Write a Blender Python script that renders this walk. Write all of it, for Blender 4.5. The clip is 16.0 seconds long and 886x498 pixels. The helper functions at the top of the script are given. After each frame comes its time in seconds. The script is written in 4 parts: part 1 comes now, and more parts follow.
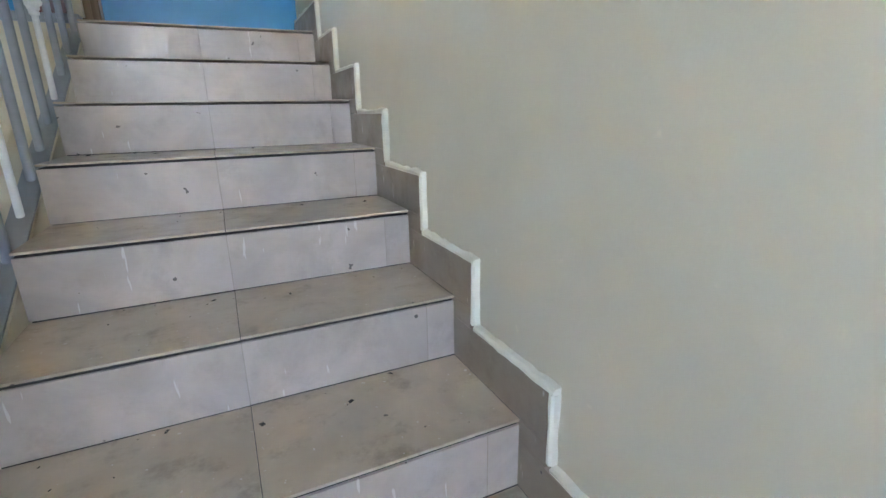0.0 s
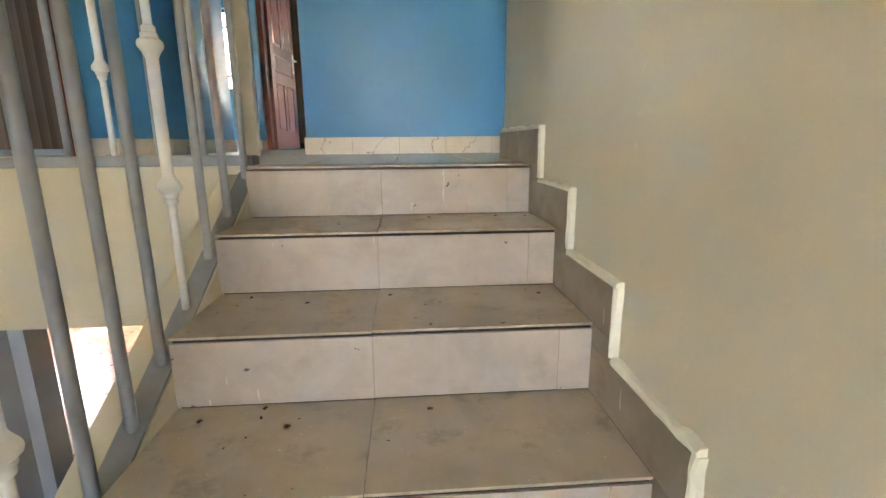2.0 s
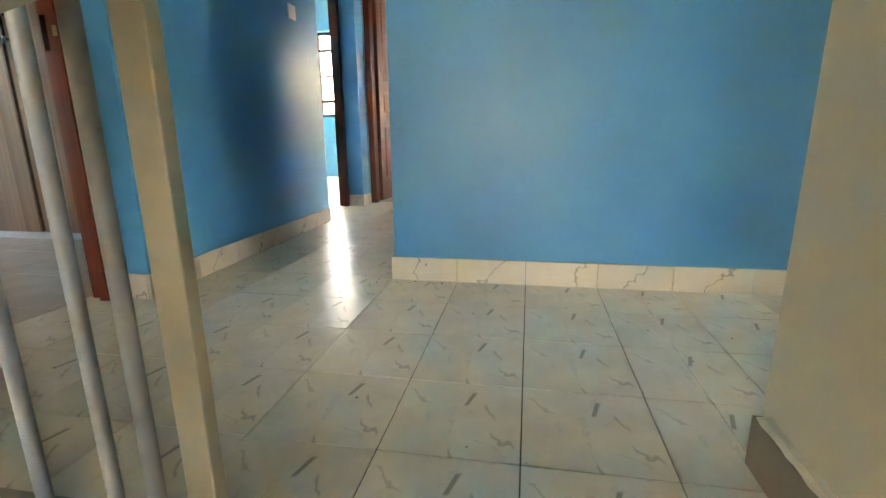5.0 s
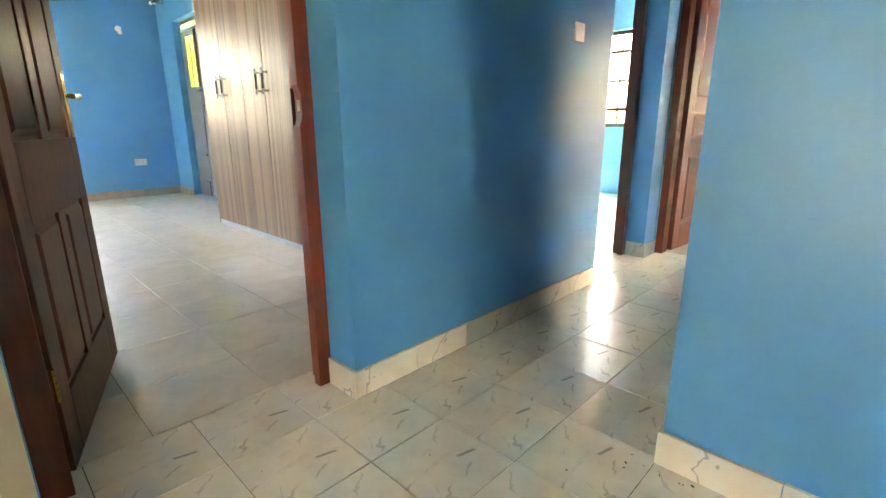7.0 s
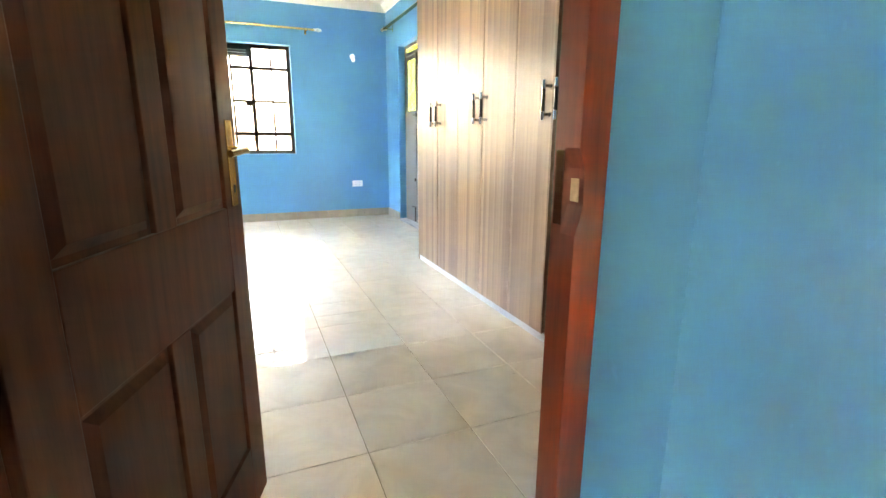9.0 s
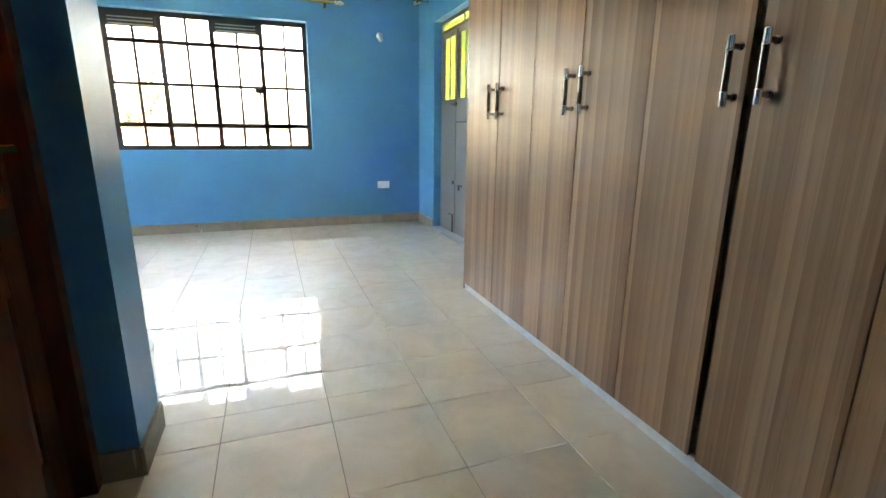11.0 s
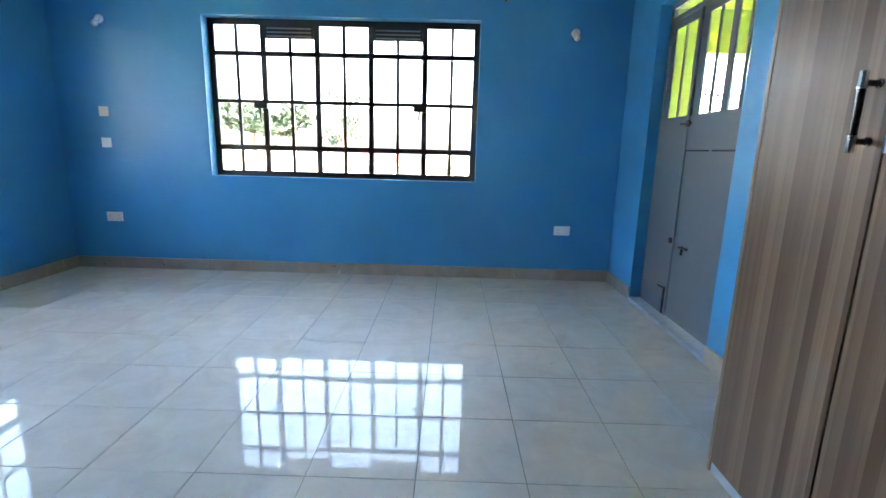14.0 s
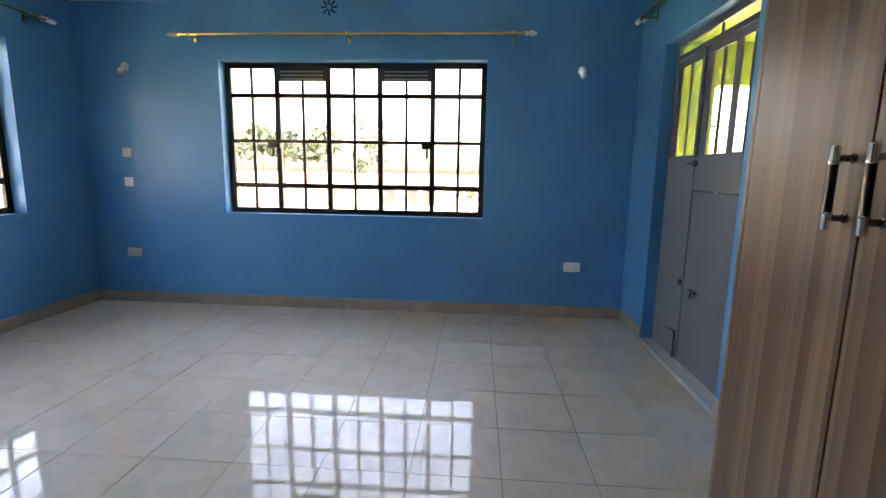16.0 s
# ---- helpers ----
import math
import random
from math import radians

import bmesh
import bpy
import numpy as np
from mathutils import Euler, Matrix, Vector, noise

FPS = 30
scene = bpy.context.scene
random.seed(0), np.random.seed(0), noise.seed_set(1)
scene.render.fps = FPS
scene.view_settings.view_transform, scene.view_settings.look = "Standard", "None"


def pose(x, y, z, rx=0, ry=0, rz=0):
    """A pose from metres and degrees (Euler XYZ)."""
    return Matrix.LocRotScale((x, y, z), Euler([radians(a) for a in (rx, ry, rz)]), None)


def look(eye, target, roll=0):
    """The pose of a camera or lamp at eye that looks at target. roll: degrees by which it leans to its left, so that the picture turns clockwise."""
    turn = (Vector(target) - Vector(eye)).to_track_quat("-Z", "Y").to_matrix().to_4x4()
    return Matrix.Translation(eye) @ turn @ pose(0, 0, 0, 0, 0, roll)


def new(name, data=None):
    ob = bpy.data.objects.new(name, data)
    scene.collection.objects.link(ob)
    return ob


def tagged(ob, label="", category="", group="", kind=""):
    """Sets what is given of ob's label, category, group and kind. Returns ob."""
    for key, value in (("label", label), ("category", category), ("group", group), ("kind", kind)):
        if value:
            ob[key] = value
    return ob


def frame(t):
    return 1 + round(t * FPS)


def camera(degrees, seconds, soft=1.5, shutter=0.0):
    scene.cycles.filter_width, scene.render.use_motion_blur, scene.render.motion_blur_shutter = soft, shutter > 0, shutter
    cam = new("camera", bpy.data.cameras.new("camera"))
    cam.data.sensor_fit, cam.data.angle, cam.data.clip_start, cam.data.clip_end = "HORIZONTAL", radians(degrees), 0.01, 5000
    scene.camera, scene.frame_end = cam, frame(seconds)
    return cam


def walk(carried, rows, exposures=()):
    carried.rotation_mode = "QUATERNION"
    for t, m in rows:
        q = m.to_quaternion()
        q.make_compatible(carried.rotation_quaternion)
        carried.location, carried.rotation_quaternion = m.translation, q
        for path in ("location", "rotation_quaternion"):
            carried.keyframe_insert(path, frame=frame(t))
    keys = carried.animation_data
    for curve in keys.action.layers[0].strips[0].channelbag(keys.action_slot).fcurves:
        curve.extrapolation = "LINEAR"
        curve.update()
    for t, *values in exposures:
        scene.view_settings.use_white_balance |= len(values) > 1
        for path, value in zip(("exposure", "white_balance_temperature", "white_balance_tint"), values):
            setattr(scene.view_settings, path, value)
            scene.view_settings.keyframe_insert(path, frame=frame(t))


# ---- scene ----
cam = camera(86.6, 16.0)
PATH = [
    (0, (0.063, 0.446, -0.364), (0.869, 2.188, -0.927), -1.1),
    (0.5, (0.1, 0.678, -0.243), (0.577, 2.546, -0.774), -0.9),
    (1, (0.085, 0.924, -0.135), (0.427, 2.832, -0.627), -0.5),
    (1.5, (0.099, 1.11, -0.063), (0.292, 3.049, -0.515), -0.5),
    (2, (0.133, 1.317, 0.069), (0.277, 3.262, -0.374), -0.5),
    (2.5, (0.118, 1.533, 0.177), (0.219, 3.48, -0.265), -0.8),
    (3, (0.138, 1.682, 0.253), (0.187, 3.631, -0.191), -1.1),
    (3.2, (0.164, 1.764, 0.287), (0.186, 3.713, -0.16), -1.6),
    (5.3, (0.055, 2.57, 0.71), (-0.395, 4.457, 0.223), -0.7),
    (5.5, (0.033, 2.664, 0.757), (-0.497, 4.528, 0.26), -0.9),
    (6, (0.021, 2.824, 0.825), (-0.783, 4.585, 0.323), -1.0),
    (6.5, (0.002, 3.008, 0.917), (-1.098, 4.599, 0.408), -0.8),
    (7, (-0.133, 3.151, 0.948), (-1.482, 4.538, 0.44), -0.2),
    (7.5, (-0.323, 3.264, 1.062), (-1.856, 4.446, 0.56), 0.1),
    (8, (-0.528, 3.358, 1.055), (-2.205, 4.337, 0.578), 0.4),
    (8.5, (-0.765, 3.471, 1.075), (-2.539, 4.27, 0.611), 0.2),
    (9, (-1.005, 3.517, 1.085), (-2.805, 4.262, 0.633), 0.3),
    (9.2, (-1.115, 3.536, 1.109), (-2.919, 4.263, 0.644), -0.0),
    (11.5, (-2.262, 3.781, 1.107), (-4.102, 4.394, 0.615), 1.2),
    (12, (-2.512, 3.907, 1.131), (-4.386, 4.401, 0.638), 1.2),
    (12.5, (-2.746, 3.945, 1.113), (-4.657, 4.283, 0.63), 1.2),
    (13, (-2.96, 3.925, 1.137), (-4.899, 4.099, 0.677), 1.5),
    (13.5, (-3.199, 3.91, 1.163), (-5.143, 4.016, 0.704), 1.7),
    (14, (-3.434, 3.932, 1.164), (-5.392, 3.909, 0.756), 1.5),
    (14.5, (-3.617, 3.839, 1.202), (-5.581, 3.747, 0.833), 1.1),
    (15, (-3.667, 3.828, 1.257), (-5.633, 3.712, 0.907), 1.1),
    (15.5, (-3.594, 3.978, 1.275), (-5.563, 3.851, 0.952), 1.0),
    (16, (-3.478, 4.097, 1.301), (-5.447, 3.96, 0.979), 1.0),
]
EXPOSURES = [(0.0, 6.5, 6600, 15), (1.0, 6.7, 7000, 16), (2.0, 6.9, 8600, 18), (3.2, 7.05, 11300, 22), (5.5, 7.15, 9000, 14), (7.0, 7.6, 9700, 17), (8.5, 8.1, 9500, 17), (9.2, 8.2, 10800, 19), (11.5, 6.8, 8700, 11), (12.5, 6.65, 6900, 8), (14.0, 6.08, 6600, 10), (15.0, 5.68, 7700, 17), (16.0, 5.65, 8400, 23)]
walk(cam, [(t, look(eye, target, roll)) for t, eye, target, roll in PATH],
     exposures=EXPOSURES)

# ---- world and light ----
world = bpy.data.worlds.new("World")
scene.world = world
world.use_nodes = True
wn = world.node_tree.nodes
sky = wn.new("ShaderNodeTexSky")
sky.sky_type = 'NISHITA'
sky.sun_disc = False
sky.sun_elevation = radians(52)
sky.sun_rotation = radians(40)
sky.air_density = 1.0
sky.dust_density = 6.0
sky.ozone_density = 0.6
wn["Background"].inputs[1].default_value = 0.15
world.node_tree.links.new(sky.outputs[0], wn["Background"].inputs[0])
sun = new("sun", bpy.data.lights.new("sun", 'SUN'))
sun.data.energy = 1.2
sun.data.angle = radians(12)
sun.data.color = (1.0, 0.95, 0.88)
sun.matrix_basis = look((0, 0, 20), (0 - math.sin(radians(40)) * 10, 0 - math.cos(radians(40)) * 10, 20 - 12.8))


# ---- materials ----
class Net:
    def __init__(self, name):
        self.m = bpy.data.materials.new(name)
        self.m.use_nodes = True
        self.n = self.m.node_tree.nodes
        self.l = self.m.node_tree.links
        self.b = self.n["Principled BSDF"]
        self.tc = self.n.new("ShaderNodeTexCoord")
        self.obj = self.tc.outputs["Object"]
        self.place = self.n.new("ShaderNodeNewGeometry").outputs["Position"]

    def put(self, sock, v):
        if hasattr(v, "is_output"):
            self.l.new(v, sock)
        else:
            sock.default_value = v

    def math(self, op, a, b=0.0, c=0.0, clamp=False):
        n = self.n.new("ShaderNodeMath")
        n.operation, n.use_clamp = op, clamp
        for k, v in enumerate((a, b, c)):
            self.put(n.inputs[k], v)
        return n.outputs[0]

    def mapping(self, scale=(1, 1, 1), rot=(0, 0, 0), src=None, offset=None):
        n = self.n.new("ShaderNodeMapping")
        self.l.new(src or self.obj, n.inputs[0])
        n.inputs["Scale"].default_value = scale
        n.inputs["Rotation"].default_value = rot
        if offset is not None:
            self.put(n.inputs["Location"], offset)
        return n.outputs[0]

    def noise(self, scale, detail=3.0, rough=0.55, src=None, dist=0.0):
        n = self.n.new("ShaderNodeTexNoise")
        self.l.new(src or self.obj, n.inputs["Vector"])
        n.inputs["Scale"].default_value = scale
        n.inputs["Detail"].default_value = detail
        n.inputs["Roughness"].default_value = rough
        n.inputs["Distortion"].default_value = dist
        return n.outputs["Fac"]

    def ramp(self, fac, stops):
        n = self.n.new("ShaderNodeValToRGB")
        self.l.new(fac, n.inputs[0])
        e = n.color_ramp.elements
        while len(e) < len(stops):
            e.new(0.5)
        for k, (p, c) in enumerate(stops):
            e[k].position = p
            e[k].color = (*c, 1) if len(c) == 3 else c
        return n.outputs[0]

    def mix(self, fac, a, b, mode='MIX'):
        n = self.n.new("ShaderNodeMix")
        n.data_type, n.blend_type = 'RGBA', mode
        self.put(n.inputs[0], fac)
        for k, v in ((6, a), (7, b)):
            self.put(n.inputs[k], v if hasattr(v, "is_output") else (*v, 1))
        return n.outputs[2]

    def smooth(self, v, lo, hi, a=0.0, b=1.0):
        n = self.n.new("ShaderNodeMapRange")
        n.interpolation_type = 'SMOOTHSTEP'
        for k, x in enumerate((v, lo, hi, a, b)):
            self.put(n.inputs[k], x)
        return n.outputs[0]

    def bump(self, height, strength, distance=0.002, prev=None):
        n = self.n.new("ShaderNodeBump")
        n.inputs["Strength"].default_value = strength
        n.inputs["Distance"].default_value = distance
        self.l.new(height, n.inputs["Height"])
        if prev is not None:
            self.l.new(prev, n.inputs["Normal"])
        return n.outputs[0]

    def random(self):
        return self.n.new("ShaderNodeObjectInfo").outputs["Random"]

    def xyz(self, src=None):
        n = self.n.new("ShaderNodeSeparateXYZ")
        self.l.new(src or self.obj, n.inputs[0])
        return n.outputs

    def done(self, color=None, rough=0.5, metal=0.0, normal=None, ior=None, coat=0.0):
        if color is not None:
            self.put(self.b.inputs["Base Color"], color if hasattr(color, "is_output") else (*color, 1))
        self.put(self.b.inputs["Roughness"], rough)
        self.b.inputs["Metallic"].default_value = metal
        self.b.inputs["Coat Weight"].default_value = coat
        self.b.inputs["Coat Roughness"].default_value = 0.12
        if ior:
            self.b.inputs["IOR"].default_value = ior
        if normal is not None:
            self.l.new(normal, self.b.inputs["Normal"])
        return self.m


def tone(c, k):
    return tuple(min(1.0, x * k) for x in c)


def paint(name, c, rough=0.4, relief=0.25, var=0.10, scale=1.6):
    """Rolled wall paint over plaster: soft blotches, roller grain and a few scuffs."""
    t = Net(name)
    big = t.noise(scale, 4)
    col = t.mix(t.smooth(big, 0.3, 0.7), tone(c, 1 - var), tone(c, 1 + var))
    spots = t.smooth(t.noise(24, 2), 0.70, 0.76)
    col = t.mix(t.math('MULTIPLY', spots, 0.25), col, tone(c, 1.3))
    fine = t.bump(t.noise(260, 2), relief, 0.001)
    nrm = t.bump(t.noise(5, 3), 0.25, 0.01, fine)
    rg = t.smooth(t.noise(3, 3), 0.3, 0.7, rough - 0.02, rough + 0.05)
    return t.done(col, rg, normal=nrm)


def plain(name, c, rough=0.5, metal=0.0, var=0.12, scale=30, relief=0.1):
    t = Net(name)
    n = t.noise(scale, 3)
    col = t.mix(n, tone(c, 1 - var), tone(c, 1 + var))
    return t.done(col, rough, metal, t.bump(t.noise(scale * 6, 2), relief, 0.0006))


def wood(name, dark, light, rough=0.35, grain=(9, 9, 0.5), coat=0.3, bands=None):
    t = Net(name)
    r = t.n.new("ShaderNodeCombineXYZ")
    rnd = t.random()
    for k in range(3):
        t.l.new(t.math('MULTIPLY', rnd, 7.0 + 5 * k), r.inputs[k])
    src = t.mapping(grain, offset=r.outputs[0])
    a = t.noise(3.0, 5, 0.6, src, 0.4)
    fine = t.noise(16, 4, 0.7, src)
    col = t.ramp(a, [(0.28, dark), (0.5, tuple((p + q) / 2 for p, q in zip(dark, light))), (0.72, light)])
    col = t.mix(t.math('MULTIPLY', t.smooth(fine, 0.5, 0.75), 0.45), col, tone(dark, 0.8))
    if bands:
        b = t.noise(1.0, 1, 0.4, t.mapping(bands, offset=r.outputs[0]))
        col = t.mix(t.math('MULTIPLY', t.smooth(b, 0.42, 0.6), 0.75), col, tone(light, 1.35))
    return t.done(col, rough, normal=t.bump(fine, 0.12, 0.0008), coat=coat)


BLUE = (0.038, 0.260, 0.505)
M_BLUE = paint("blue_gloss_paint", BLUE, 0.39, 0.20, 0.06)
M_CREAM = paint("cream_paint", (0.56, 0.50, 0.36), 0.38, 0.2, 0.04)
# Wall cream made paler: the brightness of the rim's lit faces is in the colour
M_CREAM_LITEDGE = paint("cream_lit_edge_paint", (0.72, 0.69, 0.57), 0.45, 0.5, 0.08, 9)
M_GREYWALL = paint("grey_lower_wall", (0.38, 0.40, 0.42), 0.45, 0.2, 0.05)
M_RED = paint("orange_red_paint", (0.75, 0.075, 0.02), 0.4, 0.2, 0.05)
M_YELLOW = paint("yellow_green_paint", (0.27, 0.30, 0.014), 0.5, 0.2, 0.06)
M_WHITE = paint("white_ceiling_paint", (0.78, 0.78, 0.76), 0.7, 0.2, 0.03)
M_GREYMETAL = plain("grey_gloss_metal_paint", (0.125, 0.145, 0.165), 0.36, 0.0, 0.08, 18)
M_RAIL = plain("grey_rail_paint", (0.255, 0.275, 0.29), 0.35, 0.0, 0.12, 40, 0.2)
# Rail paint made lighter and creamier: warm light put into its colour
M_RAILWARM = plain("warm_lit_rail_paint", (0.46, 0.42, 0.32), 0.4, 0.0, 0.10, 40, 0.2)
M_RAILWHITE = plain("white_rail_paint", (0.70, 0.70, 0.67), 0.35, 0.0, 0.08, 60, 0.25)
M_BLACK = plain("black_steel_paint", (0.012, 0.012, 0.013), 0.4, 0.0, 0.2, 40)
M_PLASTIC = plain("white_plastic", (0.80, 0.80, 0.79), 0.25, 0.0, 0.02, 30, 0.02)
# Near-black for uncut holes, their shade put into the colour, and for dial marks
M_SHADE_MARK = plain("hole_shade_and_marks", (0.01, 0.01, 0.012), 0.6)
M_BRASS = plain("brass", (0.72, 0.50, 0.20), 0.22, 1.0, 0.08, 60, 0.05)
M_CHROME = plain("chrome", (0.75, 0.75, 0.76), 0.1, 1.0, 0.03, 60, 0.02)
M_DARKGRIP = plain("black_grip", (0.012, 0.011, 0.011), 0.15, 0.0, 0.1, 60, 0.02)
M_GROUT = plain("grout", (0.075, 0.062, 0.045), 0.9, 0.0, 0.3, 60, 0.5)
M_PALEGROUT = plain("pale_grout", (0.17, 0.155, 0.125), 0.9, 0.0, 0.55, 5, 0.5)
M_DARKGROUT = plain("dark_grout", (0.035, 0.033, 0.032), 0.9, 0.0, 0.3, 60, 0.5)
M_RISERGROUT = plain("pale_riser_grout", (0.33, 0.285, 0.235), 0.9, 0.0, 0.35, 40, 0.4)
M_CONCRETE = plain("concrete", (0.28, 0.27, 0.25), 0.9, 0.0, 0.2, 12, 0.6)


def laminate():
    """Walnut-print board: narrow upright strips of differing tone with drawn-out grain."""
    t = Net("walnut_laminate")
    rnd = t.random()
    r = t.n.new("ShaderNodeCombineXYZ")
    for k in range(3):
        t.l.new(t.math('MULTIPLY', rnd, 7.0 + 5 * k), r.inputs[k])
    wobble = t.noise(1.0, 2, 0.5, t.mapping((5, 5, 0.35), offset=r.outputs[0]))
    o = t.xyz()
    along = t.math('ADD', t.math('ADD', o[0], o[1]), t.math('MULTIPLY', wobble, 0.022))
    cell = t.math('FLOOR', t.math('MULTIPLY', along, 27.0))
    w = t.n.new("ShaderNodeTexWhiteNoise")
    w.noise_dimensions = '2D'
    pair = t.n.new("ShaderNodeCombineXYZ")
    t.l.new(cell, pair.inputs[0])
    t.l.new(rnd, pair.inputs[1])
    t.l.new(pair.outputs[0], w.inputs["Vector"])
    slope = t.math('FRACT', t.math('MULTIPLY', along, 27.0))
    grain = t.noise(1.0, 5, 0.65, t.mapping((95, 60, 1.3), offset=r.outputs[0]), 0.6)
    pores = t.noise(1.0, 2, 0.6, t.mapping((420, 300, 9.0), offset=r.outputs[0]))
    broad = t.noise(1.0, 2, 0.5, t.mapping((3.0, 3.0, 0.25), offset=r.outputs[0]))
    v = t.math('ADD', t.math('MULTIPLY', w.outputs["Value"], 0.62), t.math('MULTIPLY', slope, 0.22))
    v = t.math('ADD', v, t.math('MULTIPLY', t.math('SUBTRACT', broad, 0.5), 0.5))
    col = t.ramp(v, [(0.0, (0.086, 0.050, 0.031)), (0.35, (0.142, 0.088, 0.055)), (0.75, (0.225, 0.148, 0.098)), (1.0, (0.275, 0.188, 0.128))])
    col = t.mix(t.math('MULTIPLY', t.smooth(grain, 0.46, 0.70), 0.45), col, (0.082, 0.048, 0.031))
    col = t.mix(t.math('MULTIPLY', t.smooth(pores, 0.60, 0.72), 0.35), col, (0.06, 0.035, 0.024))
    t.b.inputs["Specular IOR Level"].default_value = 0.22
    return t.done(col, t.smooth(grain, 0.3, 0.7, 0.34, 0.44), normal=t.bump(grain, 0.08, 0.0006))


M_LAMINATE = laminate()
M_RAWWOOD = plain("raw_chipped_wood", (0.42, 0.30, 0.19), 0.8, 0.0, 0.3, 90, 0.4)
M_GUNMETAL = plain("dark_chrome", (0.20, 0.195, 0.19), 0.18, 1.0, 0.05, 60, 0.02)
# Near-black filling: the shade inside the wardrobe is put into its colour
M_CARCASS_SHADE = plain("wardrobe_inside_shade", (0.03, 0.022, 0.018), 0.7)
M_PLINTH = plain("grey_blue_plinth", (0.30, 0.36, 0.42), 0.5, 0.0, 0.25, 20, 0.3)
M_DOOR = wood("mahogany_varnish", (0.090, 0.0235, 0.0105), (0.178, 0.048, 0.020), 0.40, (14, 14, 0.9), 0.0)
M_DOOR.node_tree.nodes["Principled BSDF"].inputs["Specular IOR Level"].default_value = 0.25
M_DOORRED = wood("red_mahogany_varnish", (0.085, 0.019, 0.011), (0.15, 0.036, 0.021), 0.32, (14, 14, 0.9), 0.3)
M_JAMB = wood("red_brown_frame_varnish", (0.11, 0.0155, 0.006), (0.20, 0.033, 0.012), 0.32, (16, 16, 1.2), 0.3)


def bedroom_tile():
    t = Net("polished_beige_tile")
    rnd = t.random()
    off = t.n.new("ShaderNodeCombineXYZ")
    t.l.new(t.math('MULTIPLY', rnd, 31.0), off.inputs[0])
    t.l.new(t.math('MULTIPLY', rnd, 57.0), off.inputs[1])
    src = t.mapping((1, 1, 1), offset=off.outputs[0])
    cloud = t.noise(5.0, 6, 0.6, src, 0.8)
    col = t.ramp(cloud, [(0.3, (0.45, 0.425, 0.375)), (0.55, (0.515, 0.49, 0.44)), (0.75, (0.565, 0.54, 0.49))])
    speck = t.smooth(t.noise(70, 3, 0.6, src), 0.66, 0.74)
    col = t.mix(t.math('MULTIPLY', speck, 0.3), col, (0.28, 0.25, 0.21))
    dust = t.noise(2.2, 5, 0.65, t.place)
    rg = t.smooth(dust, 0.3, 0.8, 0.42, 0.52)
    wave = t.bump(t.noise(4.0, 1, 0.3, src), 0.09, 0.004)
    m = t.done(col, rg, normal=wave, ior=1.36, coat=0.5)
    t.put(t.b.inputs["Coat Roughness"], t.smooth(dust, 0.3, 0.8, 0.004, 0.014))
    t.l.new(wave, t.b.inputs["Coat Normal"])
    return m


def marble_tile():
    """Pale tile printed with grey veins and one dark dash; the print repeats on every tile."""
    t = Net("veined_white_tile")
    o = t.xyz()
    x, y = o[0], o[1]
    n1 = t.noise(8, 3, 0.55)
    n2 = t.noise(7, 3, 0.55, t.mapping((1, 1, 1), offset=(3.1, 1.7, 0)))
    gate = t.noise(9, 2, 0.5, t.mapping((1, 1, 1), offset=(9, 4, 0)))

    def vein(x0, lean, wob, wide, noise_src):
        d = t.math('ABSOLUTE', t.math('ADD', t.math('SUBTRACT', t.math('SUBTRACT', x, x0), t.math('MULTIPLY', y, lean)),
                                      t.math('MULTIPLY', t.math('SUBTRACT', noise_src, 0.5), wob)))
        return t.smooth(d, 0.0, wide, 1.0, 0.0)

    v = t.math('MAXIMUM', vein(0.015, 0.10, 0.16, 0.010, n1), vein(0.085, -0.25, 0.22, 0.007, n2))
    v = t.math('MAXIMUM', v, t.math('MULTIPLY', vein(-0.06, 0.9, 0.2, 0.009, n2), 0.8))
    v = t.math('MAXIMUM', v, t.math('MULTIPLY', vein(-0.01, -0.9, 0.25, 0.007, n1), 0.7))
    v = t.math('MULTIPLY', v, t.smooth(gate, 0.47, 0.60))
    du = t.math('ABSOLUTE', t.math('SUBTRACT', t.math('SUBTRACT', x, 0.022), t.math('MULTIPLY', t.math('SUBTRACT', y, 0.07), 0.28)))
    dv = t.math('ABSOLUTE', t.math('SUBTRACT', y, 0.075))
    dash = t.math('MULTIPLY', t.smooth(du, 0.003, 0.0075, 1.0, 0.0), t.smooth(dv, 0.024, 0.036, 1.0, 0.0))
    cloud = t.noise(7, 5, 0.6)
    col = t.ramp(cloud, [(0.3, (0.56, 0.535, 0.47)), (0.7, (0.68, 0.655, 0.58))])
    col = t.mix(t.math('MULTIPLY', v, 0.55), col, (0.20, 0.195, 0.19))
    col = t.mix(t.math('MULTIPLY', dash, 0.65), col, (0.10, 0.098, 0.095))
    rnd = t.random()
    off = t.n.new("ShaderNodeCombineXYZ")
    t.l.new(t.math('MULTIPLY', rnd, 40.0), off.inputs[0])
    dirt = t.noise(6, 5, 0.7, t.mapping((1, 1, 1), offset=off.outputs[0]))
    col = t.mix(t.math('MULTIPLY', t.smooth(dirt, 0.52, 0.8), 0.12), col, (0.30, 0.26, 0.20))
    return t.done(col, t.smooth(dirt, 0.3, 0.8, 0.29, 0.39), normal=t.bump(t.noise(30, 2), 0.05, 0.001), ior=1.42)


